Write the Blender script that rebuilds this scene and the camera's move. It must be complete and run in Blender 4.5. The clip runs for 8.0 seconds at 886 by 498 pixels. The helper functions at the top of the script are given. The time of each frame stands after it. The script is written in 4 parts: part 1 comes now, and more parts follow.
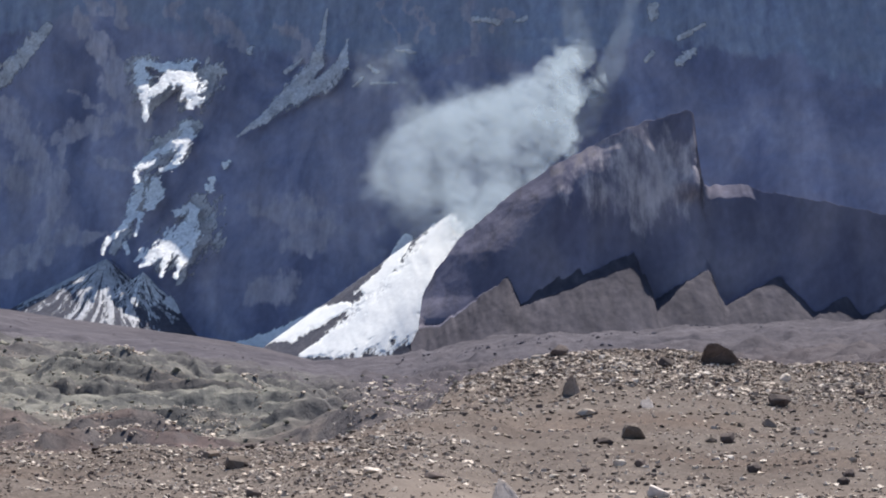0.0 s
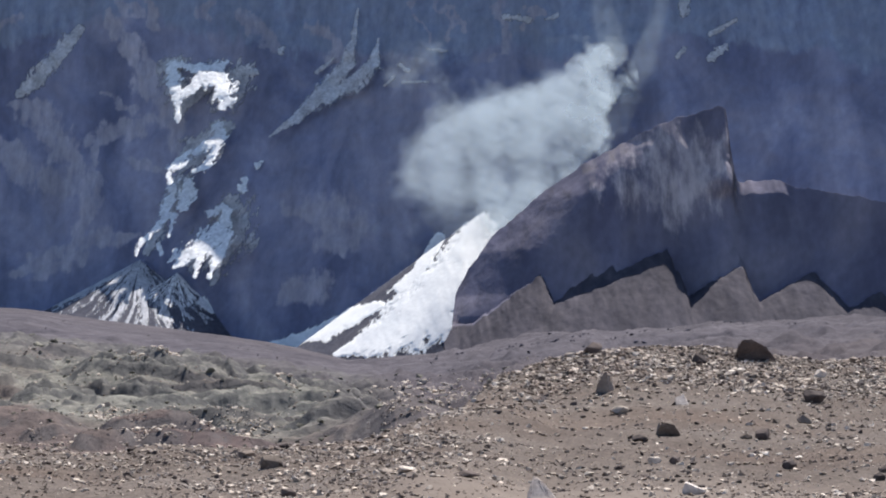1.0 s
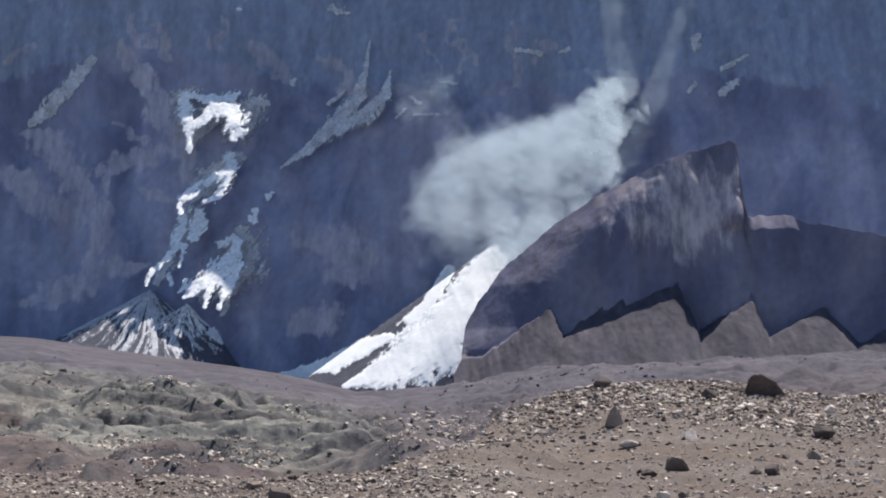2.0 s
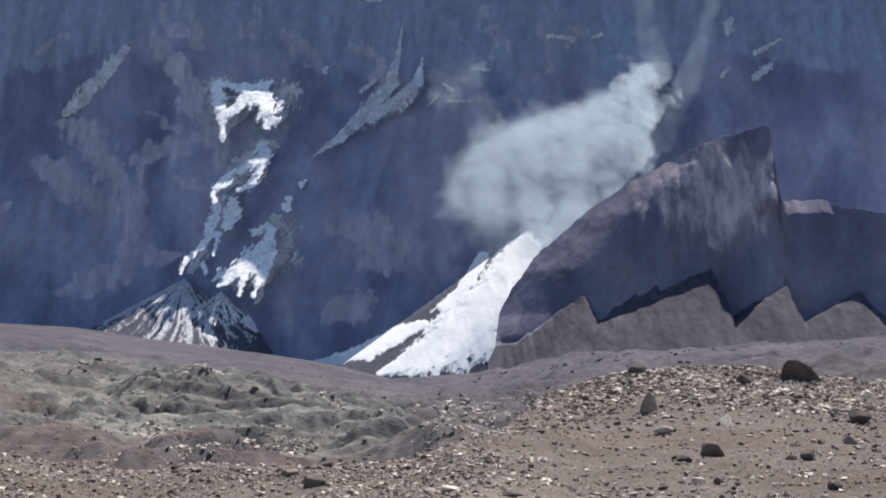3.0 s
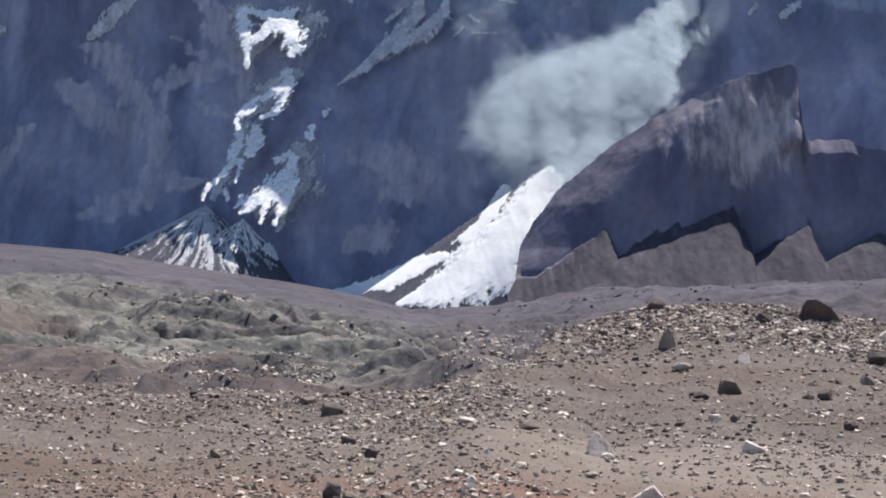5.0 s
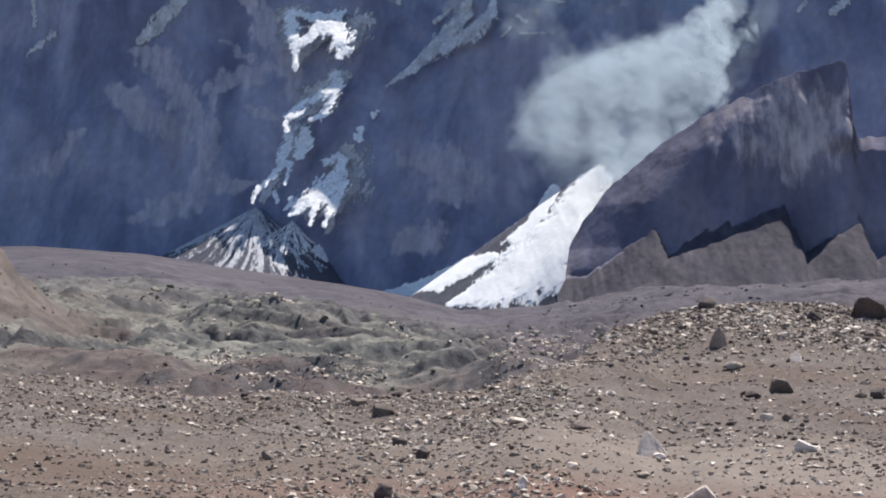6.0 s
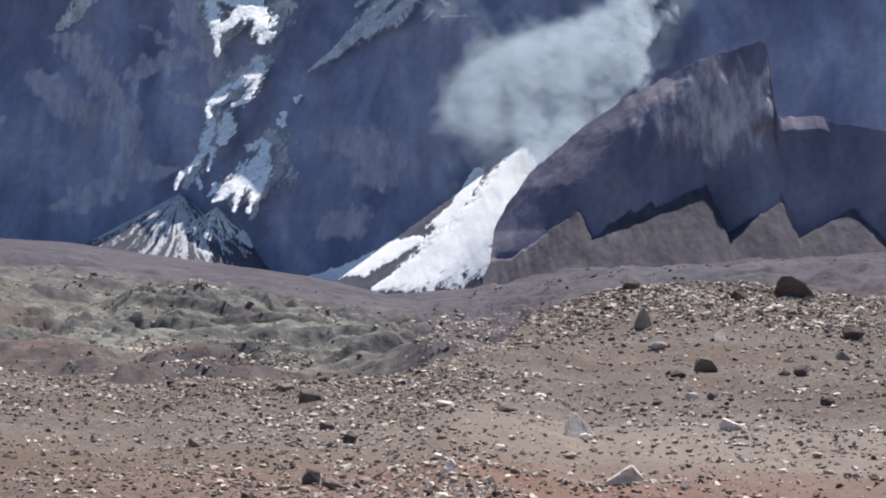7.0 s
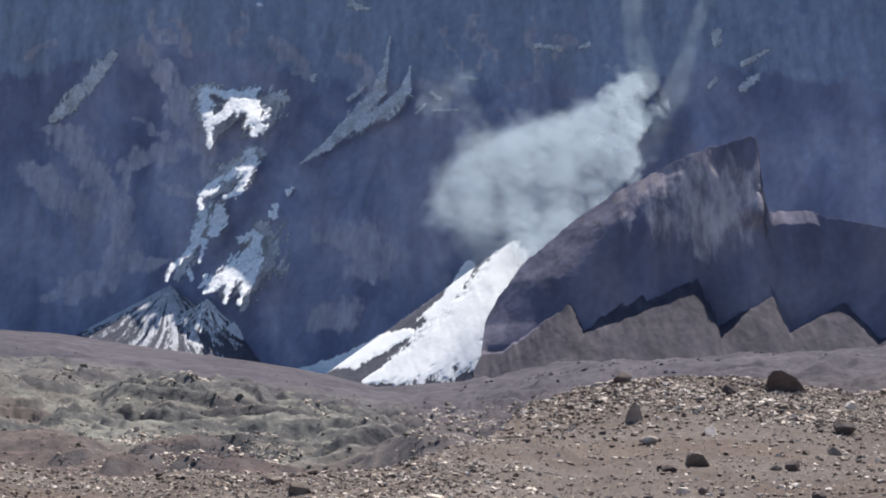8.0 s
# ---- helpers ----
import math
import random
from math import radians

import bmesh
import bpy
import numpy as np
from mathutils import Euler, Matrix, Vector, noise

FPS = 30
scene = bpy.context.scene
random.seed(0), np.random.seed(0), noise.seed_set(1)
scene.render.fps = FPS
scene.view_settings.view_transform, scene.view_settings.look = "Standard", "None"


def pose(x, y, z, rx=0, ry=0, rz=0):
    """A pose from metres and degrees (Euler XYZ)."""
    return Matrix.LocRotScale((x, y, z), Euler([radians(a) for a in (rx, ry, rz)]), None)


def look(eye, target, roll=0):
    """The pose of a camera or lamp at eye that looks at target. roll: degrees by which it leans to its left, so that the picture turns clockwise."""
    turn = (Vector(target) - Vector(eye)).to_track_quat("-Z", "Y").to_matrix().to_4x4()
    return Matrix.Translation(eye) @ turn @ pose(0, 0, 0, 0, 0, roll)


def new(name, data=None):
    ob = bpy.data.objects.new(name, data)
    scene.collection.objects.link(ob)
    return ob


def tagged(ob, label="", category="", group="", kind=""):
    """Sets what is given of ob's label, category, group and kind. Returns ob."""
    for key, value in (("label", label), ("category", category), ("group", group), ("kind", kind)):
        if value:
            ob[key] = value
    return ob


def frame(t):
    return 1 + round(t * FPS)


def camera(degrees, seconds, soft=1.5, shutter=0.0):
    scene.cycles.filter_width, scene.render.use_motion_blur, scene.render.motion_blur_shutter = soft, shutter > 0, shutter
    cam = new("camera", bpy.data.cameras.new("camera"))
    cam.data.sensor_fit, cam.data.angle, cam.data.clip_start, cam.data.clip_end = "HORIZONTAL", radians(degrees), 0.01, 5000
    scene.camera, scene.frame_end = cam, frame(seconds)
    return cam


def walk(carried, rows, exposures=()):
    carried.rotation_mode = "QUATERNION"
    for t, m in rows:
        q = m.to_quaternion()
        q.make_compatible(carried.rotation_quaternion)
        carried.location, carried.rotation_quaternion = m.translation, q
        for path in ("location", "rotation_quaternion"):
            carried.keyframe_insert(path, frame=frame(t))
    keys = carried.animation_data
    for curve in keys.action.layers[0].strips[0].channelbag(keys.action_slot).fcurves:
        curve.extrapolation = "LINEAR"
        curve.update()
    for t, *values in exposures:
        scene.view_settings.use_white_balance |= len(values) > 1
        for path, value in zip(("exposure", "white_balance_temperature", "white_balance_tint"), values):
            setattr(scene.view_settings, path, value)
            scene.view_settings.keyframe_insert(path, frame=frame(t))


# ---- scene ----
EYE = 1.6
cam = camera(26.0, 8.0, soft=2.0)
# seconds, heading (left is plus), pitch, roll: the camera turns where it stands
ROWS = [
    (0.0, -3.493, 4.828, -0.906),
    (0.5, -2.812, 5.094, -0.526),
    (1.0, -2.511, 4.801, -1.300),
    (1.2, -2.326, 5.315, -1.008),
    (2.3, -2.224, 5.784, -0.818),
    (2.5, -1.844, 5.477, -1.357),
    (3.0, -1.215, 5.401, -1.080),
    (3.5, -0.764, 4.573, -0.123),
    (4.0, 0.361, 4.011, -0.090),
    (4.5, -0.000, 3.355, 0.000),
    (4.7, -0.575, 3.312, 0.238),
    (5.8, 0.287, 3.617, 0.123),
    (6.0, 0.921, 3.388, -0.119),
    (6.5, -0.130, 2.887, -0.273),
    (7.0, -1.317, 2.883, -0.969),
    (7.5, -1.361, 5.083, -0.718),
    (8.0, -1.626, 5.648, -0.736),
]
walk(cam, [(t, pose(0, 0, EYE, 0, 0, yaw) @ pose(0, 0, 0, 90 + pitch, 0, 0) @ pose(0, 0, 0, 0, 0, roll)) for t, yaw, pitch, roll in ROWS])

# ---- light ----
SUN_HIGH, SUN_RIGHT = 62.0, 36.0
scene.view_settings.exposure = 0.80
scene.view_settings.use_white_balance = True
scene.view_settings.white_balance_temperature, scene.view_settings.white_balance_tint = 6250, 10
world = bpy.data.worlds.new("sky")
scene.world = world
world.use_nodes = True
wn = world.node_tree.nodes
sky = wn.new("ShaderNodeTexSky")
sky.sky_type, sky.sun_disc = "NISHITA", False
sky.sun_elevation, sky.sun_rotation, sky.altitude = radians(SUN_HIGH), radians(SUN_RIGHT), 2500
sky.ozone_density = 1.5
world.node_tree.links.new(sky.outputs[0], wn["Background"].inputs[0])
wn["Background"].inputs[1].default_value = 0.082
sun_way = Vector((math.cos(radians(SUN_HIGH)) * math.sin(radians(SUN_RIGHT)), math.cos(radians(SUN_HIGH)) * math.cos(radians(SUN_RIGHT)), math.sin(radians(SUN_HIGH))))
sun = new("sun", bpy.data.lights.new("sun", "SUN"))
sun.data.energy, sun.data.angle, sun.data.color = 4.0, radians(0.53), (1.0, 0.93, 0.85)
sun.matrix_world = look(sun_way * 100, (0, 0, 0))


# ---- noise ----
RNG = np.random.default_rng(7)
TABLE = RNG.random((256, 256))


def smooth(a, b, v):
    k = np.clip((np.asarray(v, float) - a) / (b - a), 0, 1)
    return k * k * (3 - 2 * k)


def vnoise(x, y, seed=0):
    x, y = np.asarray(x, float) + 17.3 * seed + 500, np.asarray(y, float) + 9.7 * seed + 500
    i, j = np.floor(x).astype(int), np.floor(y).astype(int)
    a, b = x - i, y - j
    a, b = a * a * a * (a * (6 * a - 15) + 10), b * b * b * (b * (6 * b - 15) + 10)
    i0, i1, j0, j1 = i % 256, (i + 1) % 256, j % 256, (j + 1) % 256
    return (TABLE[i0, j0] * (1 - a) + TABLE[i1, j0] * a) * (1 - b) + (TABLE[i0, j1] * (1 - a) + TABLE[i1, j1] * a) * b


def fbm(x, y, seed=0, octaves=4, gain=0.5):
    """Layered noise about 0, within about -0.5 to 0.5."""
    total, size, norm = 0, 1.0, 0
    x, y = np.asarray(x, float), np.asarray(y, float)
    for k in range(octaves):
        total, norm = total + size * (vnoise(x, y, seed + k) - 0.5), norm + size
        x, y, size = 1.6 * x + 1.2 * y, -1.2 * x + 1.6 * y, size * gain
    return total / norm * 1.4


def ridged(x, y, seed=0, octaves=3):
    total, size, norm = 0, 1.0, 0
    for k in range(octaves):
        total, norm = total + size * (1 - np.abs(2 * vnoise(x, y, seed + k) - 1)), norm + size
        x, y, size = x * 2.1, y * 2.1, size * 0.5
    return total / norm


# ---- materials ----
def material(name, colours, scale, fine, bump=0.5, rough=0.9, stretch=(1, 1, 1), distance=1.0, spread=(0.3, 0.7), vary=0.0, streak=0.0, grainy=0.28, cover=None, twist=0.0, tints=()):
    """Rock, soil or snow: colours mixed by coarse noise, broken by fine grain, with relief from both.
    cover: (softness, raggedness, most) of a thin layer that thins out towards its edge, in streaks down the fall line."""
    m = bpy.data.materials.new(name)
    m.use_nodes = True
    n, link = m.node_tree.nodes, m.node_tree.links.new
    bsdf = n["Principled BSDF"]
    bsdf.inputs["Roughness"].default_value = rough
    bsdf.inputs["Specular IOR Level"].default_value = 0.15
    geo, mapping = n.new("ShaderNodeNewGeometry"), n.new("ShaderNodeMapping")
    mapping.inputs["Scale"].default_value = stretch
    link(geo.outputs["Position"], mapping.inputs["Vector"])
    coarse, grain = n.new("ShaderNodeTexNoise"), n.new("ShaderNodeTexNoise")
    coarse.inputs["Scale"].default_value, coarse.inputs["Detail"].default_value = 1 / scale, 6
    grain.inputs["Scale"].default_value, grain.inputs["Detail"].default_value = 1 / fine, 5
    coarse.inputs["Distortion"].default_value = twist
    ramp = n.new("ShaderNodeValToRGB")
    for k, c in enumerate(colours):
        at = spread[0] + (spread[1] - spread[0]) * k / max(1, len(colours) - 1)
        e = ramp.color_ramp.elements[k] if k < 2 else ramp.color_ramp.elements.new(at)
        e.position, e.color = at, (*c, 1)
    link(mapping.outputs[0], coarse.inputs["Vector"])
    link(mapping.outputs[0], grain.inputs["Vector"])
    link(coarse.outputs["Fac"], ramp.inputs[0])
    value = n.new("ShaderNodeMapRange")
    value.inputs["From Min"].default_value, value.inputs["From Max"].default_value = 0.25, 0.75
    value.inputs["To Min"].default_value, value.inputs["To Max"].default_value = 1 - grainy, 1 + grainy
    link(grain.outputs["Fac"], value.inputs["Value"])
    mix = n.new("ShaderNodeMix")
    mix.data_type, mix.blend_type = "RGBA", "MULTIPLY"
    mix.inputs["Factor"].default_value = 1
    ground_colour = ramp.outputs[0]
    for which, low, high in tints:  # another rock, rubble or painted haze or sun, where the mesh carries it, with a torn edge
        has, torn, amount, kind, lay = n.new("ShaderNodeAttribute"), n.new("ShaderNodeTexNoise"), n.new("ShaderNodeMath"), n.new("ShaderNodeValToRGB"), n.new("ShaderNodeMix")
        has.attribute_name = which
        slide = n.new("ShaderNodeMapping")
        slide.inputs["Scale"].default_value, slide.inputs["Rotation"].default_value = (0.09, 0.03, 0.028), (0, -0.4, 0)
        link(geo.outputs["Position"], slide.inputs["Vector"])
        link(slide.outputs[0], torn.inputs["Vector"])
        torn.inputs["Scale"].default_value, torn.inputs["Detail"].default_value, torn.inputs["Roughness"].default_value = 1, 6, 0.6
        amount.operation = "MULTIPLY_ADD"
        amount.inputs[1].default_value = 1.9
        link(torn.outputs["Fac"], amount.inputs[0])
        link(has.outputs["Fac"], amount.inputs[2])
        edge = n.new("ShaderNodeMapRange")
        edge.interpolation_type = "SMOOTHSTEP"
        edge.inputs["From Min"].default_value, edge.inputs["From Max"].default_value = 0.95, 1.65
        link(amount.outputs[0], edge.inputs["Value"])
        kind.color_ramp.elements[0].position, kind.color_ramp.elements[0].color = 0.3, (*low, 1)
        kind.color_ramp.elements[1].position, kind.color_ramp.elements[1].color = 0.7, (*high, 1)
        link(torn.outputs["Fac"], kind.inputs[0])
        lay.data_type = "RGBA"
        link(edge.outputs[0], lay.inputs["Factor"])
        link(ground_colour, lay.inputs["A"])
        link(kind.outputs[0], lay.inputs["B"])
        ground_colour = lay.outputs["Result"]
    link(ground_colour, mix.inputs["A"])
    link(value.outputs[0], mix.inputs["B"])
    out = mix.outputs["Result"]
    if streak:  # falling stripes, as water and rubble leave them on a face
        fall, stripe, shade, again = n.new("ShaderNodeMapping"), n.new("ShaderNodeTexNoise"), n.new("ShaderNodeMapRange"), n.new("ShaderNodeMix")
        fall.inputs["Scale"].default_value, fall.inputs["Rotation"].default_value = (1 / streak, 0.3 / streak, 0.11 / streak), (0, -0.3, 0)
        stripe.inputs["Scale"].default_value, stripe.inputs["Detail"].default_value = 1, 5
        shade.inputs["From Min"].default_value, shade.inputs["From Max"].default_value = 0.3, 0.7
        shade.inputs["To Min"].default_value, shade.inputs["To Max"].default_value = 0.82, 1.2
        again.data_type, again.blend_type = "RGBA", "MULTIPLY"
        again.inputs["Factor"].default_value = 1
        link(geo.outputs["Position"], fall.inputs["Vector"])
        link(fall.outputs[0], stripe.inputs["Vector"])
        link(stripe.outputs["Fac"], shade.inputs["Value"])
        link(out, again.inputs["A"])
        link(shade.outputs[0], again.inputs["B"])
        out = again.outputs["Result"]
    if vary:
        info = n.new("ShaderNodeNewGeometry")
        rand, hue = n.new("ShaderNodeMapRange"), n.new("ShaderNodeHueSaturation")
        rand.inputs["To Min"].default_value, rand.inputs["To Max"].default_value = 1 - vary, 1 + vary
        link(info.outputs["Random Per Island"], rand.inputs["Value"])
        link(rand.outputs[0], hue.inputs["Value"])
        link(out, hue.inputs["Color"])
        out = hue.outputs[0]
    link(out, bsdf.inputs["Base Color"])
    relief = n.new("ShaderNodeBump")
    relief.inputs["Strength"].default_value, relief.inputs["Distance"].default_value = bump, distance
    link(grain.outputs["Fac"], relief.inputs["Height"])
    link(relief.outputs[0], bsdf.inputs["Normal"])
    m.diffuse_color = (*colours[0], 1)
    if cover:
        soft, torn, most = cover
        layer, fall, rags, push, edge = n.new("ShaderNodeAttribute"), n.new("ShaderNodeMapping"), n.new("ShaderNodeTexNoise"), n.new("ShaderNodeMath"), n.new("ShaderNodeMapRange")
        layer.attribute_name = "cover"
        fall.inputs["Scale"].default_value, fall.inputs["Rotation"].default_value = (0.26, 0.08, 0.075), (0, -0.5, 0)
        rags.inputs["Scale"].default_value, rags.inputs["Detail"].default_value, rags.inputs["Roughness"].default_value = 1, 6, 0.65
        push.operation = "MULTIPLY_ADD"
        push.inputs[1].default_value = torn
        link(geo.outputs["Position"], fall.inputs["Vector"])
        link(fall.outputs[0], rags.inputs["Vector"])
        link(rags.outputs["Fac"], push.inputs[0])
        link(layer.outputs["Fac"], push.inputs[2])
        edge.interpolation_type = "SMOOTHSTEP"
        edge.inputs["From Min"].default_value, edge.inputs["From Max"].default_value = 0.5 * torn - soft, 0.5 * torn + soft
        edge.inputs["To Max"].default_value = most
        link(push.outputs[0], edge.inputs["Value"])
        clear, thin = n.new("ShaderNodeBsdfTransparent"), n.new("ShaderNodeMixShader")
        link(edge.outputs[0], thin.inputs[0])
        link(clear.outputs[0], thin.inputs[1])
        link(bsdf.outputs[0], thin.inputs[2])
        link(thin.outputs[0], n["Material Output"].inputs[0])
    return m


# the blue haze of distance is put into both cliff rocks' base colours
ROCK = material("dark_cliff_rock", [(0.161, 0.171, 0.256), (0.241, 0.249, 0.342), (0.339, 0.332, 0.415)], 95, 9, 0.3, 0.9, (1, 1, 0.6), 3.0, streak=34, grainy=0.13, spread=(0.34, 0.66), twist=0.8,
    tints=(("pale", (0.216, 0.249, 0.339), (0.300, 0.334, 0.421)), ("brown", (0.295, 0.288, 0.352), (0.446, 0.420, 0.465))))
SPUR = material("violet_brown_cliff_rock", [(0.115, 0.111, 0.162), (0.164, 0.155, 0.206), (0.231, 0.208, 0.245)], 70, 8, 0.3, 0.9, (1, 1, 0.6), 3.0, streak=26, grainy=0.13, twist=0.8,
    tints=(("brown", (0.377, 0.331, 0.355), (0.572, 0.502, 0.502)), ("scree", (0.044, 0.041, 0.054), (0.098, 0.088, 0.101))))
FAN_SCREE = material("violet_brown_scree", [(0.049, 0.049, 0.067), (0.072, 0.068, 0.087), (0.104, 0.093, 0.107)], 45, 5, 0.5, 0.95, (1, 1, 1), 1.5, streak=16, grainy=0.2)
FAN_SNOW = material("fresh_avalanche_snow", [(0.84, 0.84, 0.83), (0.92, 0.92, 0.90)], 30, 5, 0.1, 0.7, (1, 1, 1), 1.0, cover=(0.14, 0.9, 1.0), grainy=0.08)
SNOW = material("old_snow", [(0.80, 0.80, 0.80), (0.90, 0.90, 0.89)], 30, 5, 0.18, 0.7, (1, 1, 1), 1.0, cover=(0.25, 1.6, 1.0))
DIRTY = material("dirty_thin_snow", [(0.42, 0.42, 0.44), (0.58, 0.58, 0.60), (0.70, 0.70, 0.72)], 18, 4, 0.4, 0.8, (1, 1, 1), 1.0, cover=(0.45, 2.8, 0.85))
OLIVE = material("olive_debris_rock", [(0.108, 0.100, 0.084), (0.168, 0.158, 0.126), (0.228, 0.216, 0.180)], 6, 0.4, 0.6, 0.95, (1, 1, 1), 0.2, vary=0.4)
VIOLET = material("violet_grey_rock", [(0.08, 0.072, 0.08), (0.13, 0.118, 0.125), (0.19, 0.175, 0.18)], 20, 2, 0.6, 0.95, (1, 1, 1), 0.3, vary=0.4)
DEBRIS = material("dark_slate_debris", [(0.070, 0.072, 0.096), (0.108, 0.106, 0.126)], 25, 4, 0.6, 0.9, (1, 1, 1), 1.5)
SCREE = material("brown_scree", [(0.246, 0.228, 0.245), (0.341, 0.310, 0.323)], 30, 4, 0.5, 0.95, (1, 1, 1), 1.0)
PALE_STONE = material("pale_stone", [(0.380, 0.310, 0.250), (0.510, 0.430, 0.355), (0.640, 0.565, 0.485)], 0.8, 0.05, 0.5, 0.85, (1, 1, 1), 0.02, vary=0.45)
PALE_ROCK = material("pale_pinkish_rock", [(0.420, 0.350, 0.300), (0.560, 0.480, 0.420), (0.680, 0.610, 0.550)], 0.5, 0.06, 0.5, 0.85, (1, 1, 1), 0.02)
DARK_STONE = material("dark_brown_stone", [(0.066, 0.052, 0.048), (0.135, 0.104, 0.092)], 0.7, 0.06, 0.6, 0.8, (1, 1, 1), 0.03, vary=0.3)
GREY_STONE = material("grey_stone", [(0.165, 0.130, 0.106), (0.275, 0.222, 0.182)], 0.8, 0.05, 0.5, 0.85, (1, 1, 1), 0.02, vary=0.4)


def ground_material():
    """Near gravel, olive moraine hummocks in the valley, and violet-brown debris at the foot of the wall."""
    m = bpy.data.materials.new("moraine_debris")
    m.use_nodes = True
    n, link = m.node_tree.nodes, m.node_tree.links.new
    bsdf = n["Principled BSDF"]
    bsdf.inputs["Roughness"].default_value, bsdf.inputs["Specular IOR Level"].default_value = 0.95, 0.1
    geo, split = n.new("ShaderNodeNewGeometry"), n.new("ShaderNodeSeparateXYZ")
    link(geo.outputs["Position"], split.inputs[0])

    def tex(scale, detail=6, rough=0.55):
        t = n.new("ShaderNodeTexNoise")
        t.inputs["Scale"].default_value, t.inputs["Detail"].default_value, t.inputs["Roughness"].default_value = 1 / scale, detail, rough
        link(geo.outputs["Position"], t.inputs["Vector"])
        return t.outputs["Fac"]

    def ramp(fac, stops):
        r = n.new("ShaderNodeValToRGB")
        for k, (at, c) in enumerate(stops):
            e = r.color_ramp.elements[k] if k < 2 else r.color_ramp.elements.new(at)
            e.position, e.color = at, (*c, 1)
        link(fac, r.inputs[0])
        return r.outputs[0]

    def mixed(fac, a, b, blend="MIX"):
        x = n.new("ShaderNodeMix")
        x.data_type, x.blend_type = "RGBA", blend
        if isinstance(fac, float):
            x.inputs["Factor"].default_value = fac
        else:
            link(fac, x.inputs["Factor"])
        link(a, x.inputs["A"])
        link(b, x.inputs["B"])
        return x.outputs["Result"]

    def span(v, a, b, lo=0.0, hi=1.0):
        r = n.new("ShaderNodeMapRange")
        r.inputs["From Min"].default_value, r.inputs["From Max"].default_value = a, b
        r.inputs["To Min"].default_value, r.inputs["To Max"].default_value = lo, hi
        link(v, r.inputs["Value"])
        return r.outputs[0]

    def spot(centre, outer, inner, squash=(1, 1, 1)):
        """1 round a place, fading out with a ragged edge."""
        away, size, length = n.new("ShaderNodeVectorMath"), n.new("ShaderNodeVectorMath"), n.new("ShaderNodeVectorMath")
        away.operation, size.operation, length.operation = "SUBTRACT", "MULTIPLY", "LENGTH"
        away.inputs[1].default_value, size.inputs[1].default_value = centre, squash
        link(geo.outputs["Position"], away.inputs[0])
        link(away.outputs[0], size.inputs[0])
        link(size.outputs[0], length.inputs[0])
        return span(length.outputs["Value"], inner, outer, 1.0, 0.0)

    near = ramp(tex(5), [(0.32, (0.112, 0.088, 0.074)), (0.5, (0.140, 0.115, 0.098)), (0.68, (0.170, 0.145, 0.127))])
    near = mixed(span(tex(9, 5), 0.5, 0.68, 0.0, 0.4), near, ramp(tex(1.2), [(0.3, (0.150, 0.102, 0.074)), (0.7, (0.195, 0.140, 0.105))]))
    near = mixed(1.0, near, ramp(tex(0.16, 4), [(0.3, (0.6, 0.6, 0.6)), (0.5, (0.95, 0.95, 0.95)), (0.72, (1.35, 1.33, 1.3))]), "MULTIPLY")
    near = mixed(1.0, near, ramp(tex(0.045, 3, 0.6), [(0.34, (0.55, 0.55, 0.56)), (0.5, (0.95, 0.95, 0.95)), (0.68, (1.5, 1.48, 1.45))]), "MULTIPLY")
    valley = ramp(tex(70), [(0.36, (0.122, 0.106, 0.095)), (0.45, (0.164, 0.157, 0.136)), (0.6, (0.218, 0.211, 0.182))])
    dirt = ramp(tex(40), [(0.38, (0.106, 0.079, 0.075)), (0.62, (0.150, 0.114, 0.104))])
    drift = n.new("ShaderNodeMath")
    drift.operation = "MULTIPLY_ADD"
    link(tex(90, 4), drift.inputs[0])
    drift.inputs[1].default_value = 500
    link(split.outputs["Y"], drift.inputs[2])
    valley = mixed(span(drift.outputs[0], 470, 640), dirt, valley)
    valley = mixed(1.0, valley, ramp(tex(3, 9, 0.7), [(0.3, (0.45, 0.45, 0.45)), (0.5, (0.95, 0.95, 0.95)), (0.7, (1.55, 1.5, 1.45))]), "MULTIPLY")
    far = ramp(tex(120), [(0.35, (0.077, 0.070, 0.082)), (0.65, (0.114, 0.103, 0.115))])
    far = mixed(1.0, far, ramp(tex(14, 5), [(0.3, (0.7, 0.7, 0.7)), (0.7, (1.25, 1.25, 1.25))]), "MULTIPLY")
    wobble = tex(200, 3)
    add = n.new("ShaderNodeMath")
    add.operation = "MULTIPLY_ADD"
    link(wobble, add.inputs[0])
    add.inputs[1].default_value = 500
    link(split.outputs["Y"], add.inputs[2])
    near = mixed(spot((4.6, 25, 0), 9.0, 1.5, (0.8, 1, 1)), near, ramp(tex(0.7), [(0.3, (0.178, 0.144, 0.120)), (0.7, (0.228, 0.190, 0.160))]))
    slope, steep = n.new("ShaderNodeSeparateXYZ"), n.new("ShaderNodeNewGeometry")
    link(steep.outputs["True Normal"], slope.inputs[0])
    # shade of the steep scarp faces, put into the colour as dark grey
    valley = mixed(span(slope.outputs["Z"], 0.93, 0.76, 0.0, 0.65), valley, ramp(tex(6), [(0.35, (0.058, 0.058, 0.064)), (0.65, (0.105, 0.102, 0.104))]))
    near = mixed(spot((-5.5, 22, 0), 6.0, 1.0, (0.7, 1, 1)), near, ramp(tex(1.5), [(0.3, (0.112, 0.084, 0.066)), (0.7, (0.150, 0.112, 0.088))]))
    heather = ramp(tex(25), [(0.36, (0.080, 0.068, 0.074)), (0.64, (0.125, 0.108, 0.112))])
